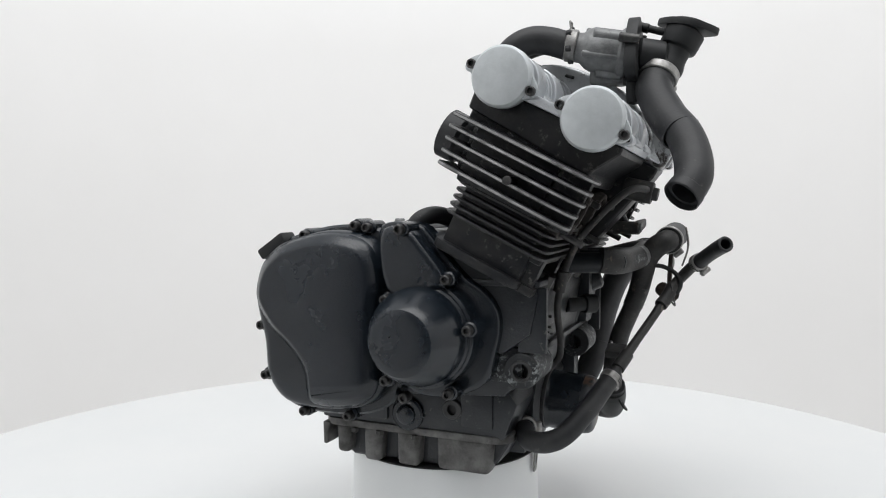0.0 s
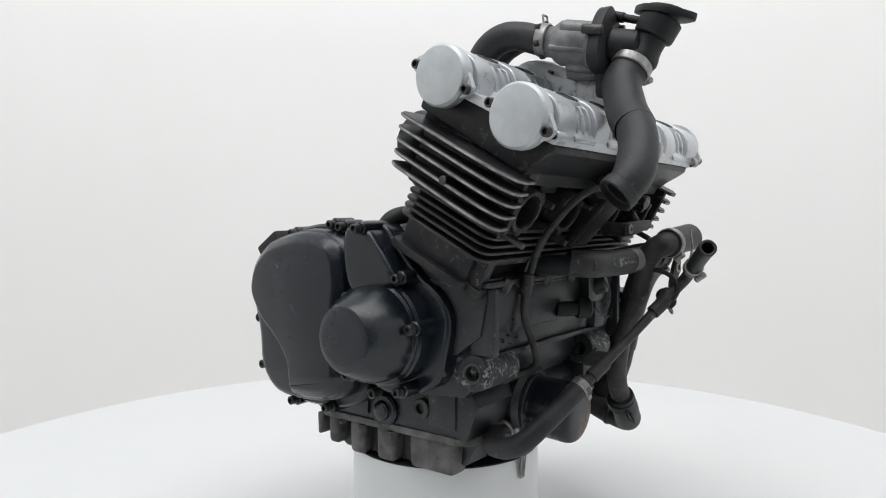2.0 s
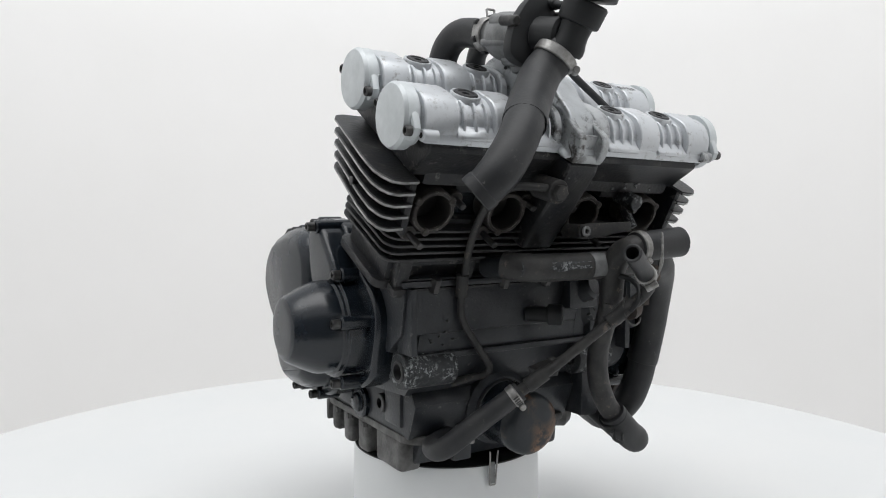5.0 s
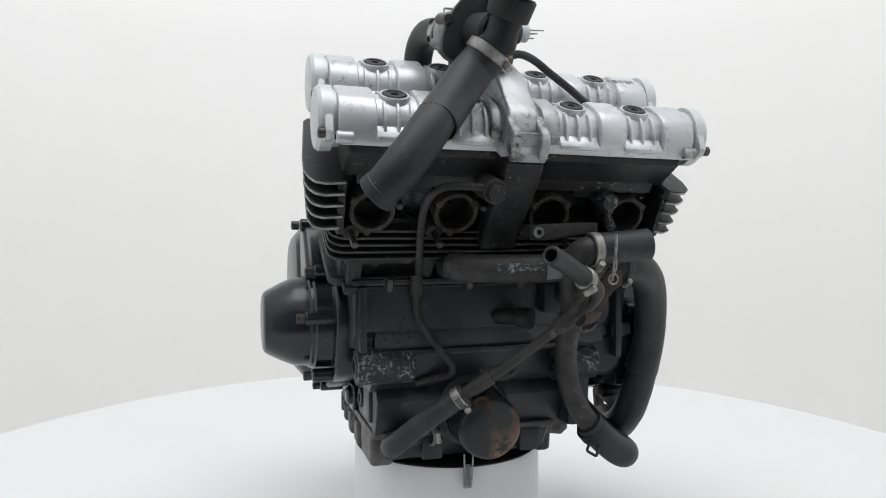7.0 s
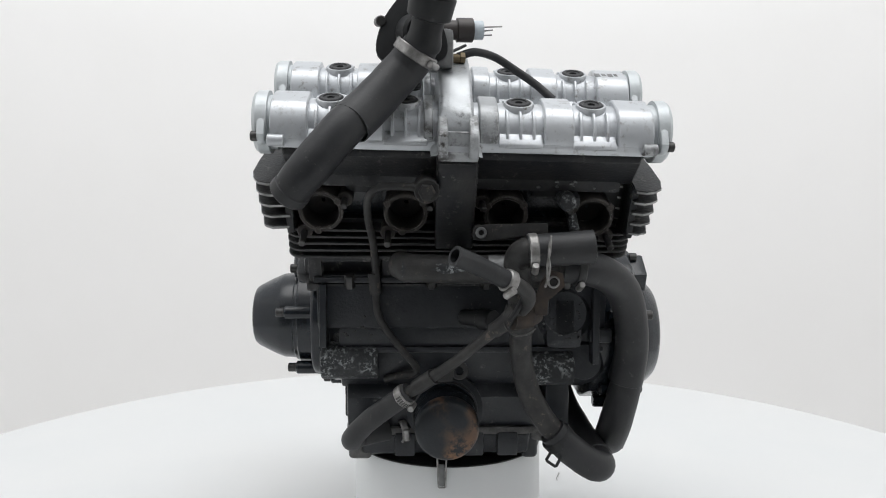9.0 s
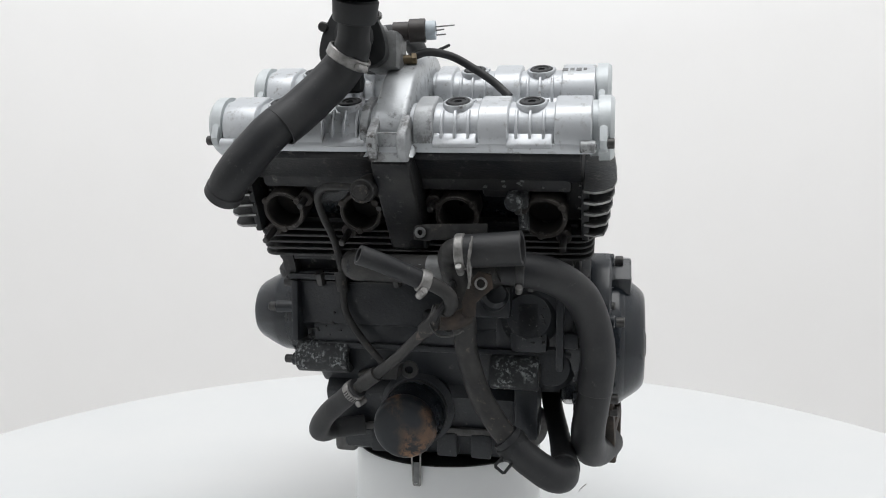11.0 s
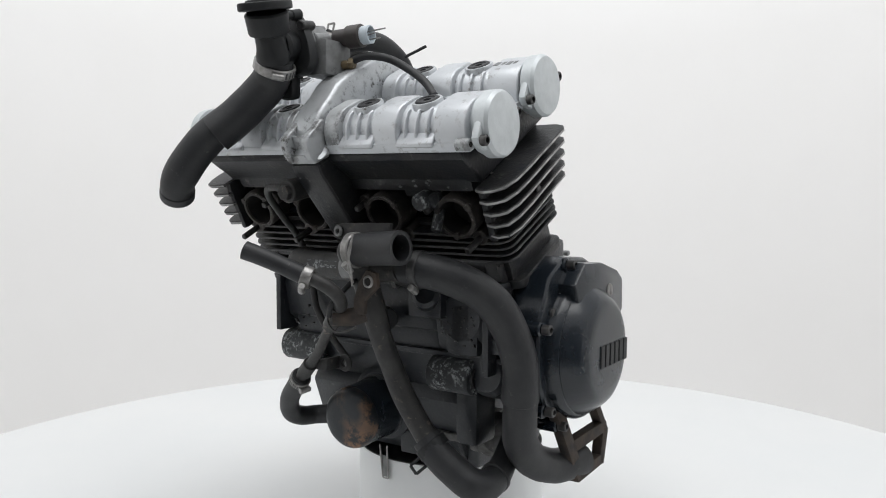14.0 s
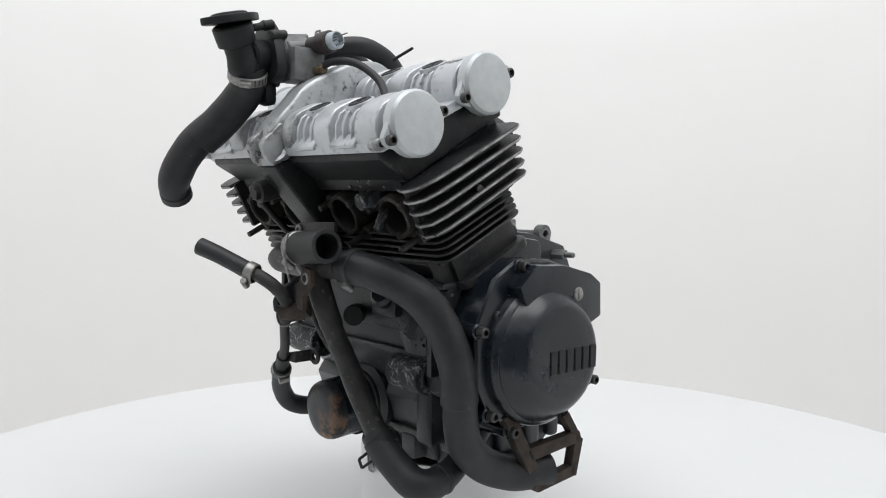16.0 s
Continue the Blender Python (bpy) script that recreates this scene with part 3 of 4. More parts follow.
        part("side_wall", box((min(side * 0.14, side * 0.152), 0.012, 0.484), (max(side * 0.14, side * 0.152), 0.140, 0.5265), 0.004, hp), M_head, head)
    # exhaust ports
    for u in (-0.146, -0.058, 0.0466, 0.137):
        port = part("exhaust_port", turned(hp(u, 0.034, 0.4495), -HV, [(0.0, 0.0225), (0.028, 0.0238), (0.033, 0.0232), (0.034, 0.0222), (0.034, 0.0192), (0.0315, 0.0184)], 32, cap=False), M_port, head, "corroded exhaust port flange")
        part("bore", turned(hp(u, 0.0022, 0.4495), HV, [(0, 0.0186), (0.026, 0.0178), (0.0265, 0.002)], 24, cap=False), M_bore, port)
        s = 1 if u > 0 else -1
        for su, sw, reach in ((s * 0.019, -0.026, 0.030), (-s * 0.025, 0.012, 0.020)):
            part("lobe", rod(hp(u + su, 0.034, 0.4495 + sw), hp(u + su, 0.006, 0.4495 + sw), 0.0085), M_port, port)
            part("stud", rod(hp(u + su, 0.008, 0.4495 + sw), hp(u + su, 0.010 - reach, 0.4490 + sw), 0.0036), M_bolt, port)
        for a in (35, 150, 260):
            q = hp(u + 0.022 * math.cos(radians(a)), 0.0045, 0.4495 + 0.022 * math.sin(radians(a)))
            part("gasket_crust", rod(q, q - HV * 0.0055, 0.0042, 0.001, 9), M_port, port)
    # cam-chain tunnel
    part("chain_tunnel", prism([(-0.0335, 0.5235), (-0.0330, 0.512), (-0.004, 0.408), (0.05, 0.408), (0.05, 0.5235)], lambda p, q, l: hp(l, p, q), -0.0275, 0.0130, 0.005, 3), M_head, head)
    # lumps of the casting between the ports
    for u in (-0.102, 0.092):
        part("water_jacket", box((u - 0.0185, 0.012, 0.466), (u + 0.0185, 0.04, 0.482), 0.004, hp), M_head, head)
    part("inlet_rail", box((-0.165, 0.004, 0.476), (0.165, 0.03, 0.5), 0.006, hp), M_head, head)
    # intake stubs on the rear
    for u in (-0.137, -0.05, 0.045, 0.13):
        part("intake_stub", turned(hp(u, 0.13, 0.460), HV, [(0, 0.024), (0.022, 0.024), (0.026, 0.027), (0.045, 0.0275), (0.046, 0.025), (0.03, 0.022)], 28), M_rubber, head, "black rubber intake stub")


def cam_covers():
    hp = head_point
    to = lambda p, q, l: hp(l, p, q)
    cover = part("cam_cover", box((-0.186, -0.016, 0.5265), (0.186, 0.152, 0.5365), 0.002, hp), M_silver, engine, "silver twin-cam valve cover, stained with grime")
    for cv, name in ((0.021, "front"), (0.124, "rear")):
        def shell(rv, rw, foot):
            return ([(cv - foot, 0.530)] + [(cv + rv * math.cos(radians(a)), 0.5395 + rw * math.sin(radians(a))) for a in range(172, 6, -8)] + [(cv + foot, 0.530)])

        b = part("cam_barrel", prism(shell(0.0275, 0.0235, 0.0345), to, -0.176, 0.173, 0.002), M_silver, cover)
        half_ = [(0.0362, 0.530), (0.0360, 0.5405), (0.0345, 0.5480), (0.0305, 0.5555), (0.0240, 0.5620), (0.0165, 0.5658), (0.0100, 0.5668)]
        block = [(cv - p, q) for p, q in half_] + [(cv + p, q) for p, q in half_[::-1]]
        left_end = -0.1880 if name == "front" else -0.1825
        for u0, u1 in ((left_end, -0.1520), (-0.1110, -0.0790), (-0.0400, -0.0310), (0.0140, 0.0330), (0.0775, 0.1065), (0.1500, 0.1850)):
            bm = prism(block, to, u0, u1, 0.0026, 3)
            part("raised_section", bm, M_dirt_gap if -0.05 < u0 < 0.02 and name == "front" else M_silver, b)
        for u in (-0.131, -0.0575, 0.0545, 0.127):
            for s in (-1, 1):
                flare = [(cv + s * 0.0260, 0.533), (cv + s * 0.0400, 0.533), (cv + s * 0.0395, 0.5375), (cv + s * 0.0270, 0.5440)]
                part("flare", prism(flare, to, u - 0.0215, u + 0.0215, 0.0012, 1), M_silver, b)
                for du in (-0.0130, 0.0, 0.0130):
                    rib_ = [(cv + s * 0.0250, 0.534), (cv + s * 0.0345, 0.5385), (cv + s * 0.0318, 0.5470), (cv + s * 0.0270, 0.5545), (cv + s * 0.0185, 0.5620), (cv + s * 0.012, 0.5630), (cv + s * 0.012, 0.55)]
                    part("rib", prism(rib_, to, u + du - 0.0014, u + du + 0.0014, 0.0006, 1), M_silver, b)
            part("plug_ring", turned(hp(u, cv, 0.554), HW, [(0, 0.0156), (0.0110, 0.0152), (0.0120, 0.0145), (0.0120, 0.0126), (0.0100, 0.0124)], 28), M_silver, b)
            part("plug", turned(hp(u, cv, 0.560), HW, [(0, 0.0119), (0.0062, 0.0119), (0.0072, 0.0108), (0.0072, 0.0080), (0.0062, 0.0074), (0.0062, 0.0040), (0.0045, 0.0034)], 24), M_rubber, b, "dark rubber camshaft plug")
        for side in (-1, 1):
            e = Vector((side, 0, 0))
            out = (0.178 if name == "front" else 0.1725) if side < 0 else (0.1770 if name == "front" else 0.1730)
            cap = part("end_cap", turned(hp(side * out, cv, 0.5385), e, [(0.006, 0.0270), (0.0135, 0.0270), (0.0137, 0.0312), (0.0245, 0.0312), (0.0278, 0.0288), (0.0285, 0.0265)], 48), M_cap, cover, "round silver cam end cap", smooth=30)
            ear = [(cv - 0.0395, 0.5350), (cv - 0.0395, 0.5415), (cv - 0.036, 0.5455), (cv - 0.024, 0.556), (cv + 0.024, 0.556), (cv + 0.036, 0.5455), (cv + 0.0395, 0.5415), (cv + 0.0395, 0.5350), (cv + 0.036, 0.531), (cv + 0.022, 0.521), (cv - 0.022, 0.521), (cv - 0.036, 0.530)]
            part("ear", prism(ear, to, side * (out + 0.0145), side * (out + 0.0225), 0.0030, 2), M_cap, cap)
            me = bolt_mesh(e, 0.0050, 0.0060)
            for dv in (-0.0345, 0.0345):
                place_part("bolt", me, hp(side * (out + (0.0225 if dv < 0 else 0.0205)), cv + dv, 0.5370), cap)
            # darker neck colour paints the shade in the gap behind the cap
            part("neck", box((min(side * 0.172, side * 0.186), cv - 0.026, 0.5265), (max(side * 0.172, side * 0.186), cv + 0.026, 0.553), 0.004, hp), M_dirt_gap, cover)
    for u0, u1, m in ((-0.1905, -0.174, M_silver), (0.174, 0.1885, M_dirt_gap)):
        for dv, r in ((-0.016, 0.0048), (0.161, 0.0045)):
            lug_ = part("side_lug", rod(hp(u0, dv, 0.5345), hp(u1, dv, 0.5345), r + 0.0012, 0.001, 14), m, cover)
            # dark disc on the lug's end: the hole's shade put into colour
            part("lug_hole_shade", rod(hp((u0 if u0 < 0 else u1) - 0.0006, dv, 0.5345), hp((u0 if u0 < 0 else u1) + 0.0006, dv, 0.5345), r * 0.55, 0.0001, 10), M_bore, lug_)
    # faded marker writing on the rear cam, unreadable
    for i, (a, b) in enumerate(((0.0, 0.006), (0.008, 0.0125), (0.0145, 0.020), (0.022, 0.0255))):
        part("marker_bar", box((0.150 + a, 0.1135 + 0.002 * (i % 2), 0.5664), (0.150 + b, 0.1235, 0.5671), 0.0001, hp), M_alloy, cover, "faded marker stroke")
    # the tower over the cam chain
    tower = [(-0.0170, 0.5275), (-0.0200, 0.546), (-0.0150, 0.5570), (-0.004, 0.5670), (0.020, 0.5760), (0.045, 0.5860), (0.085, 0.5880), (0.115, 0.5860), (0.145, 0.5760), (0.160, 0.5560), (0.160, 0.530)]
    def saddle(levels, shape):
        bm = bmesh.new()
        rows = []
        for du, h in levels:
            rows.append([bm.verts.new(to(p * (1 + 0.25 * abs(du)), 0.5275 + (q - 0.5275) * h, -0.0085 + du)) for p, q in shape])
        for a, b in zip(rows, rows[1:]):
            for m in range(len(shape)):
                n = (m + 1) % len(shape)
                bm.faces.new((a[m], a[n], b[n], b[m]))
        bm.faces.new(rows[0])
        bm.faces.new(rows[-1][::-1])
        return bm

    half = [(0.0, 1.0), (0.0125, 1.0), (0.0145, 0.990), (0.0160, 0.962), (0.0168, 0.915), (0.0180, 0.62), (0.0190, 0.40), (0.0205, 0.28), (0.0235, 0.20), (0.0250, 0.10)]
    levels = [(-d, h) for d, h in half[:0:-1]] + half
    t = part("chain_tower", saddle(levels, smooth_outline(tower, 3)), M_tower, cover, "silver chain tower, scuffed and greasy in front", smooth=38)
    for u0, u1 in ((-0.0265, -0.0170), (0.0030, 0.0125)):
        ear_ = smooth_outline([(-0.006, 0.526), (-0.030, 0.5255), (-0.0365, 0.5285), (-0.0385, 0.538), (-0.0370, 0.5490), (-0.031, 0.5545), (-0.020, 0.5575), (-0.004, 0.560)])
        part("clevis", prism(ear_, to, u0, u1, 0.0028, 3), M_dirt_gap, t)
    part("clevis_floor", box((-0.0265, -0.035, 0.5240), (0.0125, -0.012, 0.5330), 0.003, hp), M_dirt_gap, t)
    part("clevis_plate", box((-0.018, -0.0275, 0.530), (0.004, -0.0240, 0.552), 0.002, hp), M_dirt_gap, t)
    for u in (-0.040, 0.020):
        part("tower_bolt", turned(hp(u, 0.055, 0.536), HW, [(0, 0.0062), (0.012, 0.0062), (0.013, 0.0052), (0.013, 0.003), (0.010, 0.0028)], 14), M_bolt, t)


def clamp(parent, p, axis, r, width=0.009, label="bright worm-drive hose clamp", screw=None):
    axis = Vector(axis).normalized()
    band = part("hose_clamp", ring(Vector(p) - axis * width / 2, axis, r - 0.0015, r + 0.0008, width, 28), M_steel, parent, label)
    d = Vector(screw or (0, -1, 0))
    d = (d - axis * d.dot(axis)).normalized()
    s = axis.cross(d)
    c = Vector(p) + d * (r + 0.003)
    for k in range(7):
        a = radians(28 + 13 * k)
        o = d * math.cos(a) + axis.cross(d) * math.sin(a)
        q = Vector(p) + o * (r + 0.0004)
        part("slot", rod(q - axis * width * 0.33, q + axis * width * 0.33, 0.0010, 0.0002, 6), M_bolt, band)
    part("clamp_screw", rod(c - s * 0.006, c + s * 0.007, 0.0036, 0.0008, 12), M_steel, band)
    return band


def coolant_top():
    # thermostat housing, filler neck and their hoses
    th = part("thermostat_housing", turned((-0.0515, -0.232, 0.5795), (-0.011, 0.070, 0.012), [(0, 0.024), (0.004, 0.0275), (0.010, 0.0275), (0.013, 0.0245), (0.042, 0.0245), (0.048, 0.022), (0.054, 0.017), (0.066, 0.0155)], 32), M_alloy, engine, "oxidised grey thermostat housing")
    ax = Vector((-0.011, 0.070, 0.012)).normalized()
    for k, a in enumerate((20, 75, 140, 200, 265, 320)):
        o = Vector((math.cos(radians(a)), 0, math.sin(radians(a))))
        q = Vector((-0.0515, -0.228, 0.5795)) + o * 0.0225
        long = 0.046 if k % 2 else 0.034
        part("housing_rib" if k % 2 else "housing_lug", rod(q + ax * 0.004, q + ax * long, 0.0035 if k % 2 else 0.0072, 0.0015, 14), M_alloy, th)
    for a in (40, 160, 280):
        q = Vector((-0.0515, -0.246, 0.5785)) + Vector((math.cos(radians(a)), 0, math.sin(radians(a)))) * 0.0315
        part("flange_bolt", rod(q, q + ax * 0.022, 0.0052, 0.001, 12), M_bolt, th)
    part("housing_web", box((-0.045, -0.225, 0.5495), (-0.010, -0.185, 0.588), 0.005), M_alloy, th)
    tri_ = smooth_outline([(-0.0515 + 0.036 * math.cos(radians(a)) * (1.08 if i % 2 else 0.86), 0.578 + 0.036 * math.sin(radians(a)) * (1.16 if i % 2 else 0.86)) for i, a in enumerate(range(30, 390, 60))])
    part("flange", prism(tri_, on_y, -0.243, -0.230, 0.002), M_plastic, th, "black bolted flange")
    part("lower_tab", box((-0.064, -0.244, 0.524), (-0.042, -0.229, 0.556), 0.006), M_plastic, th)
    neck = part("filler_neck", turned((-0.0418, -0.2690, 0.5580), (0.0125, -0.0240, 0.055), [(0, 0.0160), (0.004, 0.0175), (0.009, 0.0172), (0.014, 0.0158), (0.020, 0.0152), (0.0285, 0.0156), (0.0300, 0.0200), (0.0315, 0.0208), (0.0495, 0.0220), (0.0515, 0.020)], 32), M_plastic, engine, "black plastic coolant filler neck")
    part("side_arm", rod((-0.041, -0.268, 0.574), (-0.0505, -0.238, 0.579), 0.0190, 0.003, 24), M_plastic, neck)
    cap_axis = Vector((0.06, -0.24, 0.96)).normalized()
    c = Vector((-0.0300, -0.2908, 0.6072))
    s = Vector((1, 0, 0))
    s = (s - cap_axis * s.dot(cap_axis)).normalized()
    f = cap_axis.cross(s)
    outline = smooth_outline([(0.0, 0.0335), (-0.012, 0.026), (-0.023, 0.012), (-0.024, -0.010), (-0.012, -0.026), (0.0, -0.0335), (0.012, -0.026), (0.024, -0.010), (0.023, 0.012), (0.012, 0.026)])
    cap = part("filler_cap", prism(outline, lambda p, q, l: c + s * p + f * q + cap_axis * l, -0.002, 0.0060, 0.002), M_plastic, neck, "black eared filler cap")
    part("cap_top", turned(c + cap_axis * 0.005, cap_axis, [(0, 0.020), (0.003, 0.019), (0.004, 0.016)], 28), M_plastic, cap)
    part("overflow_nipple", join(rod((-0.037, -0.268, 0.6035), (-0.036, -0.236, 0.6135), 0.0042), rod((-0.0365, -0.250, 0.609), (-0.036, -0.237, 0.613), 0.0055)), M_plastic, neck)
    # short wide hose hanging from the neck
    h = part("coolant_hose", hose([(-0.0425, -0.2650, 0.5640), (-0.0500, -0.2620, 0.5520), (-0.0635, -0.2600, 0.5365), (-0.0890, -0.2765, 0.5060), (-0.1070, -0.2930, 0.4860)], [0.0180, 0.0193, 0.0200, 0.0203, 0.0208], open_end=True, wall=0.0015, wobble=0.03), M_rubber, engine, "dusty black coolant hose hanging from the filler neck")
    part("hose_end", hose([(-0.0935, -0.2820, 0.5016), (-0.1105, -0.2960, 0.4845), (-0.1270, -0.3055, 0.4640), (-0.1425, -0.3090, 0.4450), (-0.1525, -0.3075, 0.4340), (-0.1605, -0.3018, 0.4240)], [0.0182, 0.0188, 0.0190, 0.0188, 0.0180, 0.0172], open_end=True, wobble=0.02), M_rubber, h)
    part("hose_lip", ring((-0.1573, -0.3040, 0.4278), (-0.62, 0.43, -0.66), 0.0168, 0.0186, 0.011, 24), M_rubber, h)
    clamp(h, (-0.0480, -0.2628, 0.5552), (0.53, -0.21, 0.82), 0.0212, 0.0105, screw=(1, -0.6, 0))
    # rear hose
    r = part("rear_hose", hose([(-0.0625, -0.163, 0.5915), (-0.066, -0.144, 0.5975), (-0.069, -0.124, 0.5990), (-0.071, -0.105, 0.591), (-0.071, -0.091, 0.574), (-0.070, -0.082, 0.545)], 0.0160), M_rubber, engine, "black bent hose behind the thermostat")
    b = part("spring_clamp", ring((-0.0612, -0.174, 0.5905), (-0.011, 0.070, 0.012), 0.0165, 0.0182, 0.012), M_steel, r, "flat spring clamp")
    for k in range(6):
        a = radians(60 * k + 20)
        o = Vector((math.cos(a), 0, math.sin(a)))
        q = Vector((-0.0612, -0.174, 0.5905)) + Vector((-0.011, 0.070, 0.012)).normalized() * 0.006 + o * 0.0178
        part("window", rod(q - Y * 0.0028, q + Y * 0.0028, 0.0035, 0.0005, 10), M_rubber, b)
    part("clamp_tang", join(rod((-0.062, -0.168, 0.607), (-0.062, -0.166, 0.619), 0.0012), join(rod((-0.054, -0.168, 0.607), (-0.052, -0.166, 0.619), 0.0012), rod((-0.062, -0.166, 0.619), (-0.052, -0.166, 0.619), 0.0012))), M_steel, b)
    part("small_hose", hose([(-0.050, -0.175, 0.590), (-0.038, -0.150, 0.599), (-0.0260, -0.122, 0.6015), (-0.0230, -0.0950, 0.5925), (-0.0190, -0.0800, 0.5770), (-0.015, -0.072, 0.550)], 0.0115), M_rubber, engine)
    part("cable_tie", rod((-0.036, -0.165, 0.560), (-0.020, -0.150, 0.566), 0.002), M_plastic, engine)
    part("cable_tie", rod((-0.015, -0.090, 0.586), (0.012, -0.075, 0.601), 0.0018), M_plastic, engine)
    # temperature sensor and the small coolant line
    s1 = part("temperature_sensor", turned((-0.022, -0.196, 0.592), (0.045, 0.007, 0.0015), [(0, 0.010), (0.016, 0.010), (0.017, 0.0125), (0.033, 0.0125), (0.034, 0.0105)], 16), M_brown, engine, "temperature sensor with brown base and white plug")
    part("connector", turned((0.0115, -0.1905, 0.5932), (0.045, 0.007, 0.0015), [(0, 0.0098), (0.010, 0.0098), (0.0105, 0.0085), (0.004, 0.0075)], 16), M_white, s1, "pale blue-white connector")
    for dz, dy, l in ((0.003, 0.0, 0.026), (-0.002, -0.003, 0.016), (-0.005, 0.002, 0.016)):
        part("pin", rod((0.016, -0.190 + dy, 0.5935 + dz), (0.016 + l, -0.190 + dy * 2, 0.5945 + dz), 0.0008), M_steel, s1)
    u = part("brass_union", join(rod((-0.018, -0.199, 0.5625), (0.002, -0.195, 0.5635), 0.0048), rod((-0.003, -0.196, 0.5635), (0.003, -0.195, 0.5635), 0.0062, segments=6)), M_brass, engine, "tarnished brass union")
    part("thin_hose", hose([(-0.004, -0.196, 0.565), (0.014, -0.190, 0.571), (0.036, -0.178, 0.568), (0.058, -0.172, 0.556), (0.080, -0.173, 0.541), (0.098, -0.180, 0.524)], 0.0043, segments=12), M_rubber, u)


def coolant_front():
    # horizontal coolant rail across the cylinder base
    rail = part("coolant_rail", hose([(-0.064, -0.205, 0.350), (-0.054, -0.221, 0.348), (-0.02, -0.226, 0.347), (0.02, -0.231, 0.347), (0.050, -0.234, 0.348), (0.085, -0.232, 0.350), (0.104, -0.232, 0.350)], 0.0135, flat=1.1), M_pipe, engine, "black coolant rail with flaking paint")
    part("rail_face", hose([(-0.060, -0.222, 0.348), (-0.02, -0.2285, 0.3475), (0.022, -0.2335, 0.3475)], 0.0115, segments=12), M_chip, rail)
    part("bare_end", hose([(0.026, -0.2320, 0.3475), (0.036, -0.2330, 0.3478), (0.047, -0.2338, 0.3480)], 0.0145, segments=16), M_alloy, rail, "bare corroded end of the rail")
    for x in (-0.058, 0.0, 0.045):
        part("rail_foot", rod((x, -0.165, 0.345), (x, -0.224, 0.347), 0.012), M_case, rail)
    # stub with the short open hose
    elbow = part("outlet_elbow", hose([(0.068, -0.2666, 0.3678), (0.058, -0.2640, 0.3665), (0.0530, -0.2530, 0.3600), (0.0535, -0.2420, 0.3450), (0.0565, -0.2365, 0.3250), (0.0600, -0.2310, 0.3030), (0.0610, -0.2240, 0.2830)], [0.0140, 0.0140, 0.0138, 0.0134, 0.0130, 0.0126, 0.0124]), M_pipe, engine, "black moulded outlet elbow")
    short = part("short_hose", hose([(0.060, -0.2665, 0.3675), (0.085, -0.267, 0.3695), (0.108, -0.268, 0.3712), (0.1235, -0.2687, 0.3724)], [0.0162, 0.0163, 0.0163, 0.0166], open_end=True), M_rubber, engine, "short open-ended black hose")
    clamp(short, (0.0650, -0.2666, 0.3679), (1, 0, 0.06), 0.0168, 0.009, screw=(0, -0.6, -0.8))
    part("wire_twist", join(hose([(0.078, -0.2865, 0.378), (0.0765, -0.289, 0.365), (0.078, -0.2875, 0.352), (0.075, -0.282, 0.335)], 0.0011, segments=8), hose([(0.079, -0.2855, 0.384), (0.078, -0.288, 0.37), (0.0755, -0.288, 0.355), (0.077, -0.283, 0.338)], 0.0011, segments=8)), M_steel, short, "pale twisted wire")
    # thin pipe: open stub, bend, joint, crossing pipe, lower hose
    stub = part("stub_hose", hose([(-0.0137, -0.3358, 0.3685), (0.0010, -0.3265, 0.3620), (0.018, -0.3160, 0.3535), (0.0365, -0.3045, 0.3435)], [0.0092, 0.0089, 0.0087, 0.0090], open_start=True, wall=0.003), M_rubber, engine, "thin open black hose stub")
    clamp(stub, (0.0375, -0.3038, 0.3430), (0.80, 0.50, -0.36), 0.0100, 0.010, "pale spring hose clamp", screw=(0.2, -0.5, -0.8))
    pipe = part("crossing_pipe", hose([(0.032, -0.3075, 0.3460), (0.0480, -0.2975, 0.3380), (0.0580, -0.2885, 0.3285), (0.0570, -0.2780, 0.3165), (0.0440, -0.2690, 0.3030), (0.0180, -0.2565, 0.2800), (-0.0076, -0.2420, 0.2560), (-0.0320, -0.2305, 0.2365), (-0.0580, -0.2190, 0.2165)], [0.0068, 0.0068, 0.0068, 0.0066, 0.0060, 0.0053, 0.0053, 0.0058, 0.0066], segments=16), M_pipe, engine, "bare metal coolant pipe crossing the front")
    part("joint_sleeve", hose([(0.0490, -0.2745, 0.313), (0.038, -0.268, 0.299), (0.028, -0.262, 0.290)], 0.0080, segments=14), M_pipe, pipe)
    low = part("lower_hose", hose([(-0.0540, -0.2207, 0.2200), (-0.0720, -0.2120, 0.2050), (-0.0979, -0.1972, 0.1823), (-0.1150, -0.1780, 0.1600), (-0.1170, -0.1580, 0.1500), (-0.1096, -0.1371, 0.1480), (-0.080, -0.122, 0.150)], [0.0104, 0.0108, 0.0113, 0.0116, 0.0118, 0.0118, 0.0116], wobble=0.02), M_rubber, engine, "black bent lower hose")
    clamp(low, (-0.0600, -0.2180, 0.2150), (-0.70, 0.34, -0.58), 0.0112, 0.009, screw=(0.5, 0, -0.8))
    clamp(low, (-0.062, -0.120, 0.148), (1, 0.3, 0.1), 0.0122, 0.008)
    part("pipe_tab", join(ring((-0.0016, -0.205, 0.2385), -Y, 0.0045, 0.0095, 0.004, 20), prism([(-0.010, 0.232), (-0.030, 0.232), (-0.034, 0.240), (-0.008, 0.246)], on_y, -0.228, -0.206, 0.001)), M_pipe, pipe)
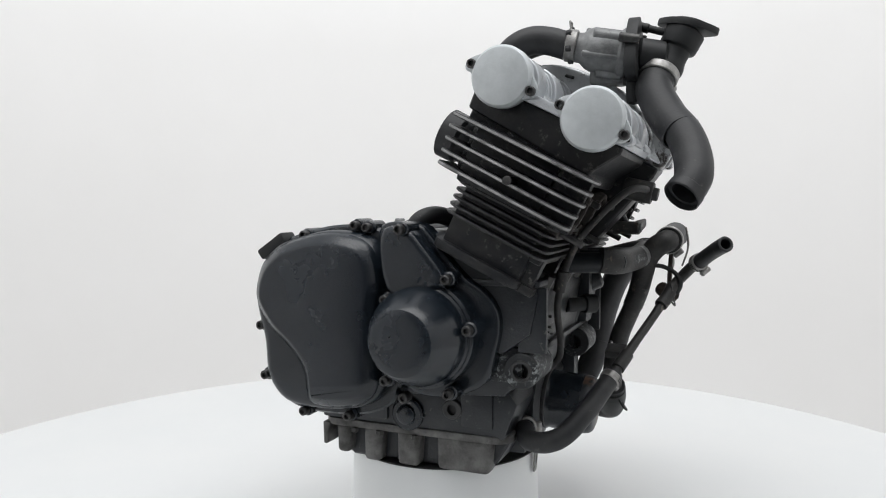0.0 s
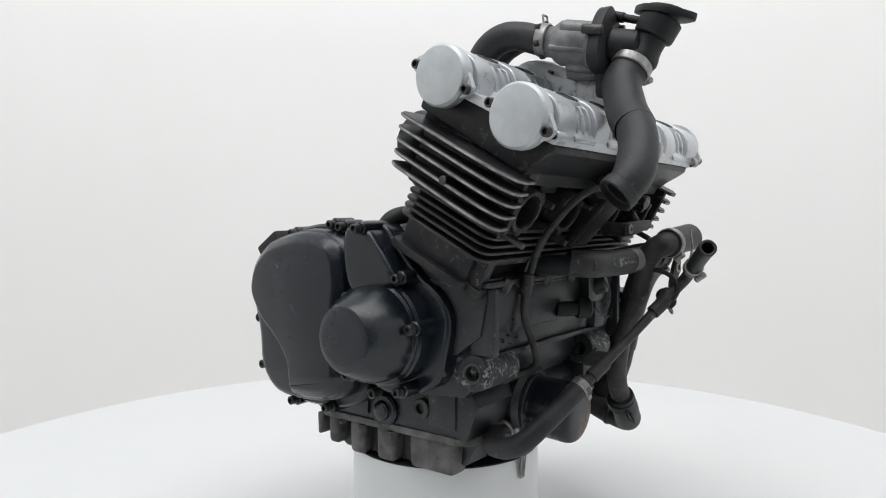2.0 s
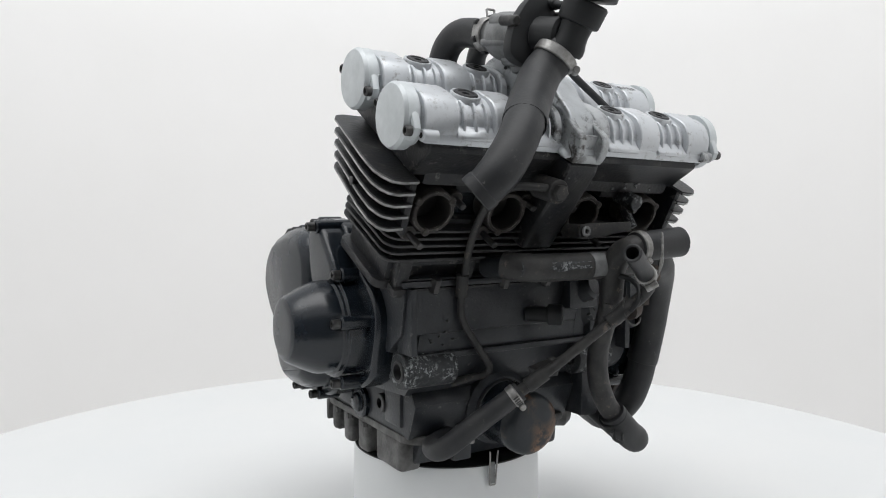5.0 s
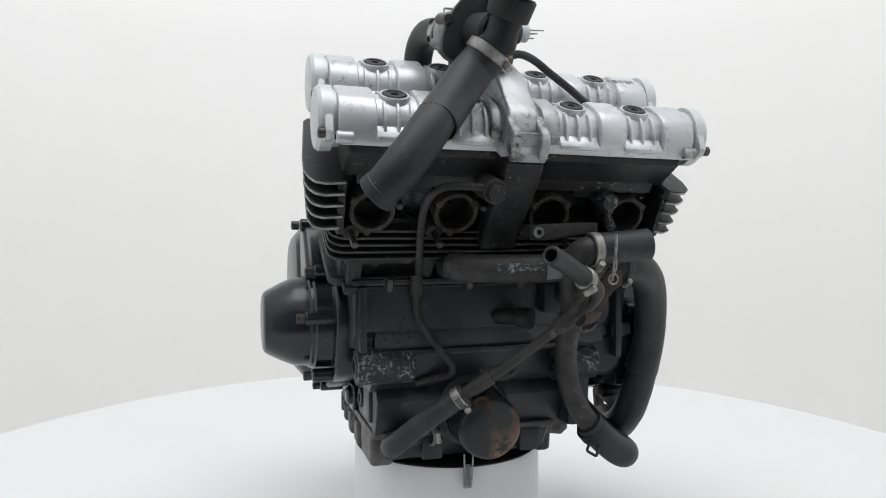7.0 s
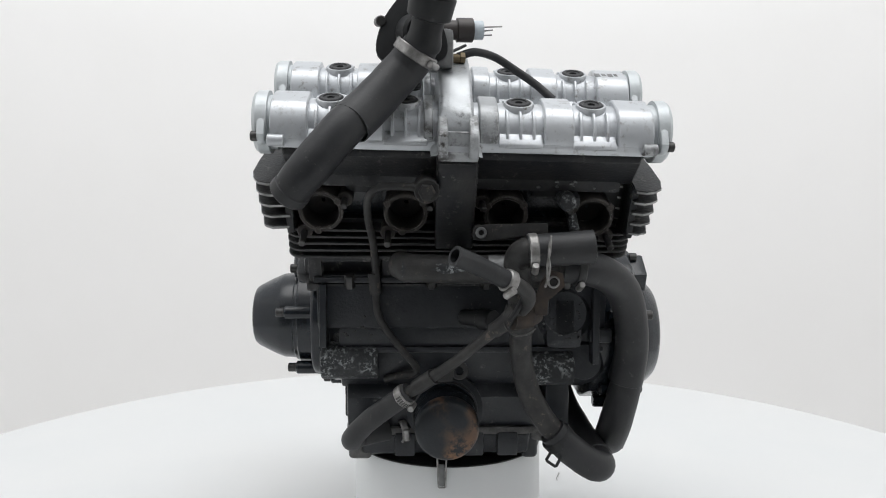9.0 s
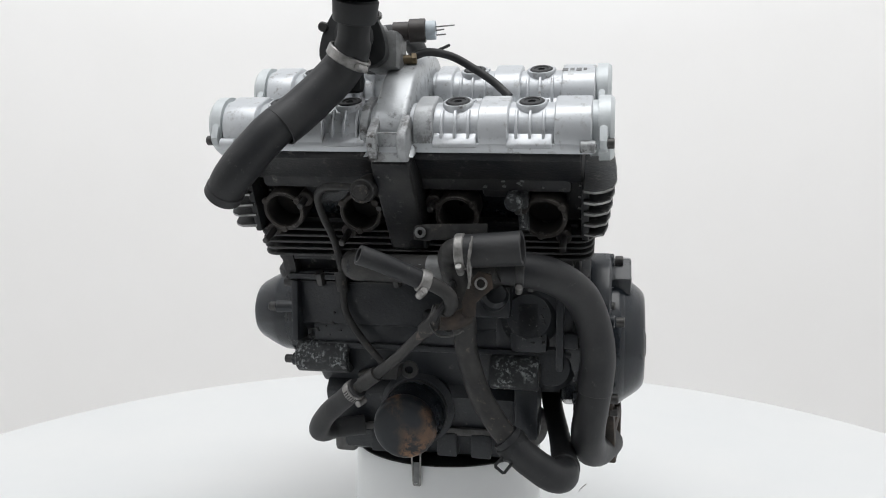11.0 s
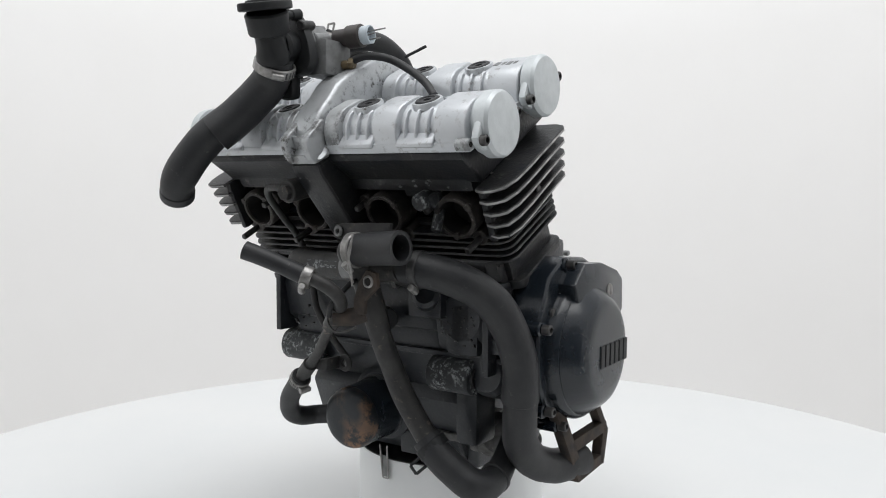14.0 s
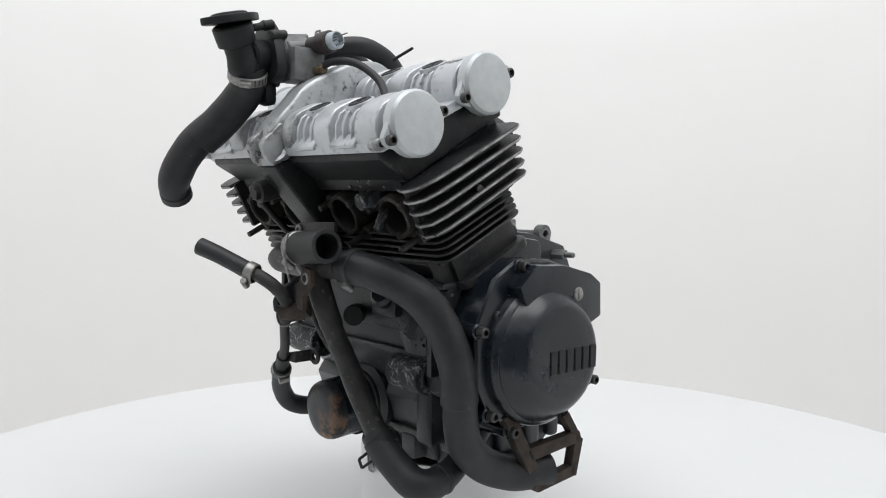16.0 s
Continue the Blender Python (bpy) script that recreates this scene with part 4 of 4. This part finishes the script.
    part("pipe_sleeve", hose([(-0.0300, -0.2315, 0.2382), (-0.0390, -0.2275, 0.2312), (-0.0480, -0.2235, 0.2243)], 0.0080, segments=16), M_pipe, pipe)
    part("wire_loop", hose([(0.0400, -0.2720, 0.3170), (0.0370, -0.2745, 0.3060), (0.0390, -0.2765, 0.2950), (0.0480, -0.2770, 0.2880), (0.0600, -0.2730, 0.2890), (0.0680, -0.2680, 0.2930)], 0.0011, segments=8), M_bolt, pipe, "thin dark wire round the joint")
    # rusty bracket
    plate = [(0.067, 0.306), (0.079, 0.306), (0.080, 0.320), (0.096, 0.334), (0.094, 0.347), (0.082, 0.350), (0.073, 0.338), (0.066, 0.320)]
    br = part("rusty_bracket", prism(plate, on_y, -0.270, -0.265, 0.001), M_rust, engine, "rusty steel bracket with a bolt hole")
    part("hole_rim", ring((0.0848, -0.2715, 0.3385), Y, 0.0042, 0.0062, 0.003, 20), M_steel, br)
    # no real hole: a dark disc painted as its shaded inside
    part("hole", rod((0.0848, -0.2708, 0.3385), (0.0848, -0.268, 0.3385), 0.0044), M_bore, br)
    part("bracket_arm", hose([(0.045, -0.274, 0.302), (0.060, -0.266, 0.302), (0.070, -0.258, 0.306)], 0.009, segments=12), M_rust, br)
    # right-hand pipe and its bottom loop
    down = part("descending_pipe", hose([(0.0570, -0.2345, 0.310), (0.0600, -0.2300, 0.298), (0.0605, -0.2195, 0.272), (0.0640, -0.2085, 0.2450), (0.0730, -0.2000, 0.2130), (0.0895, -0.1945, 0.1835), (0.1070, -0.1940, 0.1615)], [0.011, 0.0115, 0.0115, 0.0118, 0.0122, 0.0122, 0.0122]), M_pipe, engine, "long black coolant pipe down the front")
    loop = part("bottom_hose", hose([(0.0990, -0.1950, 0.1700), (0.1150, -0.1930, 0.1530), (0.1340, -0.1880, 0.1370), (0.1490, -0.1830, 0.1275), (0.1580, -0.1690, 0.1250), (0.1570, -0.1420, 0.1310), (0.1490, -0.1080, 0.1480), (0.1390, -0.0720, 0.1700), (0.1300, -0.0450, 0.2030)], [0.0155, 0.0165, 0.0170, 0.0170, 0.0165, 0.0145, 0.0122, 0.0118, 0.0118], wobble=0.015), M_rubber, engine, "black hose looping under the front")
    part("hose_lip", ring((0.1582, -0.1560, 0.1272), (-0.001, 0.020, 0.004), 0.0130, 0.0168, 0.006, 28), M_rubber, loop, "thick rolled hose lip")
    band = part("spring_clamp", ring((0.1020, -0.1932, 0.1655), (0.016, 0.003, -0.018), 0.0150, 0.0178, 0.012), M_plastic, loop)
    part("clamp_tang", join(join(rod((0.098, -0.202, 0.152), (0.090, -0.210, 0.143), 0.0016), rod((0.107, -0.205, 0.145), (0.100, -0.213, 0.137), 0.0016)), rod((0.090, -0.210, 0.143), (0.100, -0.213, 0.137), 0.0016)), M_plastic, band)
    # big hose on the other side, and its elbow with the steel frame on its mouth
    big = part("large_hose", hose([(0.100, -0.232, 0.3500), (0.1200, -0.2310, 0.3490), (0.1440, -0.2200, 0.3430), (0.1650, -0.2025, 0.3300), (0.1790, -0.1865, 0.3110), (0.1885, -0.1730, 0.2820), (0.1920, -0.1625, 0.2490), (0.1880, -0.1555, 0.2150)], [0.0165, 0.0175, 0.0180, 0.0182, 0.0182, 0.0182, 0.0185, 0.0196], wobble=0.015, open_end=True, wall=0.0015), M_rubber, engine, "large black coolant hose curving down the front")
    part("hose_union", hose([(0.080, -0.190, 0.340), (0.086, -0.220, 0.348), (0.104, -0.2325, 0.350)], 0.0165), M_pipe, big)
    big_clamp = clamp(big, (0.117, -0.2315, 0.3492), (1, 0.1, -0.05), 0.0180, 0.009, screw=(0, -0.5, -0.9), label="dark worm-drive hose clamp")
    # darker metal than the other clamps
    big_clamp.data.materials[0] = M_dulledge
    e = part("elbow_hose", hose([(0.1905, -0.1565, 0.2210), (0.1855, -0.1515, 0.1920), (0.1820, -0.1411, 0.1653), (0.1828, -0.1170, 0.1413), (0.1894, -0.0840, 0.1269), (0.1980, -0.0590, 0.1250), (0.2038, -0.0390, 0.1254)], [0.0175, 0.0180, 0.0185, 0.0190, 0.0190, 0.0185, 0.018], open_end=True, wobble=0.015), M_rubber, engine, "black elbow hose with an open mouth")
    quad = lambda p, q, l: Vector((0.207 + l + 0.10 * (p + 0.04), p - 0.020, q + 0.008))
    fr = bmesh.new()
    for seg in ([(-0.092, 0.186), (-0.078, 0.190), (-0.034, 0.110), (-0.044, 0.098)], [(-0.044, 0.098), (-0.040, 0.110), (0.010, 0.119), (0.010, 0.106)],
                [(0.002, 0.108), (0.012, 0.105), (0.022, 0.146), (0.010, 0.149)], [(0.010, 0.147), (0.022, 0.143), (0.0, 0.179), (-0.010, 0.176)],
                [(-0.062, 0.148), (-0.054, 0.134), (0.020, 0.143), (0.016, 0.156)], [(-0.085, 0.189), (-0.080, 0.177), (-0.050, 0.178), (-0.046, 0.190)],
                [(-0.012, 0.178), (-0.002, 0.180), (-0.010, 0.19), (-0.02, 0.188)]):
        fr = join(fr, prism(seg, quad, -0.006, 0.006, 0.0016))
    part("square_frame", fr, M_rust, e, "rusty steel frame on the hose mouth")


def small_front():
    line = [(-0.034, -0.2545, 0.4270), (-0.0600, -0.2500, 0.4300), (-0.0830, -0.2410, 0.4290), (-0.0950, -0.2280, 0.4190), (-0.0968, -0.2080, 0.3990), (-0.0930, -0.1850, 0.3717), (-0.0905, -0.1690, 0.3350),
            (-0.0905, -0.1630, 0.3050), (-0.0860, -0.1620, 0.2850), (-0.0660, -0.1610, 0.2560), (-0.0475, -0.1550, 0.2320), (-0.0510, -0.1470, 0.2215), (-0.0664, -0.1400, 0.2182), (-0.082, -0.130, 0.212)]
    oil = part("oil_pipe", hose(line, 0.0041, segments=12), M_pipe, engine, "thin black external oil pipe")
    part("pipe_sleeve", hose([(-0.0927, -0.169, 0.338), (-0.0908, -0.164, 0.315)], 0.0068, segments=12), M_pipe, oil)
    part("banjo_bolt", join(rod((-0.037, -0.226, 0.432), (-0.037, -0.258, 0.425), 0.0125), turned((-0.037, -0.256, 0.425), (0, -1, -0.2), [(0, 0.0085), (0.007, 0.0085), (0.008, 0.0075)], 6)), M_pipe, oil)
    f = part("oil_filter", turned((-0.0140, -0.130, 0.1735), (0.0005, -0.058, -0.004), [(0, 0.036), (0.006, 0.0375), (0.010, 0.0352), (0.014, 0.0352), (0.0485, 0.0352)], 40), M_cover, engine, "black oil filter with a rusty scraped end")
    part("filter_end", turned((-0.0140, -0.130, 0.1735), (0.0005, -0.058, -0.004), [(0.0485, 0.0352), (0.054, 0.0350), (0.059, 0.0336), (0.0625, 0.0308), (0.0645, 0.025), (0.0650, 0.015)], 40), M_filter, f, "scraped and rusty filter end")
    part("seam", ring(Vector((-0.0140, -0.132, 0.1735)), (0.0005, -0.058, -0.004), 0.034, 0.0374, 0.006, 40), M_dulledge, f, "dull metal seam")
    a, b = Vector((-0.0225, -0.122, 0.122)), Vector((-0.0205, -0.1185, 0.080))
    w = bmesh.new()
    for p, q in ((a, b), (a + Vector((0.011, 0, 0)), b + Vector((0.008, 0, 0))), (b, b + Vector((0.008, 0, 0)))):
        w = join(w, rod(p, q, 0.0011))
    clip = part("wire_clip", w, M_steel, engine, "thin steel clip hanging below the filter")
    part("clip_blade", box((-0.0215, -0.1195, 0.082), (-0.0135, -0.1180, 0.108), 0.0004), M_alloy, clip)
    bar = part("stay_bar", join(prism([(0.010, 0.377), (0.024, 0.376), (0.085, 0.384), (0.085, 0.394), (0.024, 0.393), (0.011, 0.391)], on_y, -0.236, -0.231, 0.0015), rod((0.0175, -0.205, 0.384), (0.0175, -0.236, 0.384), 0.008)), M_pipe, engine, "small black stay bar")
    part("hole_rim", ring((0.0175, -0.2395, 0.3845), Y, 0.0028, 0.0058, 0.003, 20), M_alloy, bar)
    # bare, flaked patches of paint
    rng = random.Random(7)

    def flakes(count, centre, axis, spread, size, material=M_alloy):
        """Small ragged chips scattered over a casting's face around a centre."""
        a, p, q = basis(axis)
        for _ in range(count):
            c = Vector(centre) + p * rng.uniform(-1, 1) * spread[0] + q * rng.uniform(-1, 1) * spread[1]
            r = size * rng.uniform(0.4, 1.0)
            k = 8
            low = [(r * rng.uniform(0.5, 1.2) * math.cos(2 * math.pi * i / k), r * rng.uniform(0.3, 0.9) * math.sin(2 * math.pi * i / k)) for i in range(k)]
            part("bare_patch", prism(low, lambda x_, y_, l: c + p * x_ + q * y_ + a * l, -0.003, 0.0007, 0.0003, 1), material, engine)

    flakes(3, head_point(-0.0215, -0.0315, 0.512), -HV, (0.004, 0.005), 0.0036)
    flakes(7, head_point(0.108, 0.0035, 0.4855), -HV, (0.030, 0.004), 0.0028)
    flakes(7, (0.160, -0.150, 0.322), (0, -1, 0.1), (0.010, 0.012), 0.0040)
    flakes(9, (-0.123, -0.1590, 0.276), -Y, (0.026, 0.014), 0.0026, M_dulledge)
    flakes(22, (0.118, -0.1600, 0.286), -Y, (0.022, 0.026), 0.0026, M_dulledge)
    flakes(8, (0.112, -0.1600, 0.280), -Y, (0.018, 0.020), 0.0018)
    flakes(5, (0.2060, -0.110, 0.305), X, (0.015, 0.015), 0.0020)
    # electrical odds and ends above the fourth port
    hp = head_point
    part("corroded_lump", join(rod(hp(0.108, 0.02, 0.468), hp(0.108, -0.012, 0.472), 0.009), join(rod(hp(0.115, 0.01, 0.455), hp(0.118, -0.010, 0.440), 0.0055), box((0.10, -0.006, 0.462), (0.122, 0.02, 0.476), 0.004, hp))), M_chip, engine)
    part("rubber_strap", hose([(0.0500, -0.2440, 0.3370), (0.0560, -0.2610, 0.3350), (0.0560, -0.2760, 0.3270), (0.0490, -0.2830, 0.3150), (0.0420, -0.2790, 0.3030)], 0.0028, segments=10), M_plastic, engine, "black strap holding the pipe")


crankcase()
mounts()
sump()
right_covers()
left_covers()
cylinders()
cam_covers()
coolant_top()
coolant_front()
small_front()
booth()
table = turntable()
stand = pedestal()


def wire_scrap(label, points):
    """A loose curl of thin wire lying on the turntable, in the turntable's space."""
    c = Vector(points[0])
    ob = new("wire_scrap", finish(hose([Vector(p) - c for p in points], 0.0005, segments=8, steps=5), "wire_scrap", M_steel))
    tagged(ob, label, "wire")
    return ob, c


scraps = [wire_scrap("thin dark curl of wire lying on the white turntable", [(0.172, 0.146, 0.0006), (0.1695, 0.137, 0.0012), (0.1645, 0.124, 0.0006), (0.163, 0.114, 0.0006)])]


def motions():
    """Engine, pedestal, turntable and the scraps on it turn together at a steady 7.32 degrees a second."""
    for thing, z in ((engine, BASE), (stand, 0), (table, 0)):
        walk(thing, [(t, pose(0, 0, z, 0, 0, 68.62 - 7.3225 * t)) for t in range(17)])
    for thing, at in scraps:
        walk(thing, [(t, pose(0, 0, 0, 0, 0, 68.62 - 7.3225 * t) @ Matrix.Translation(at)) for t in range(17)])


motions()
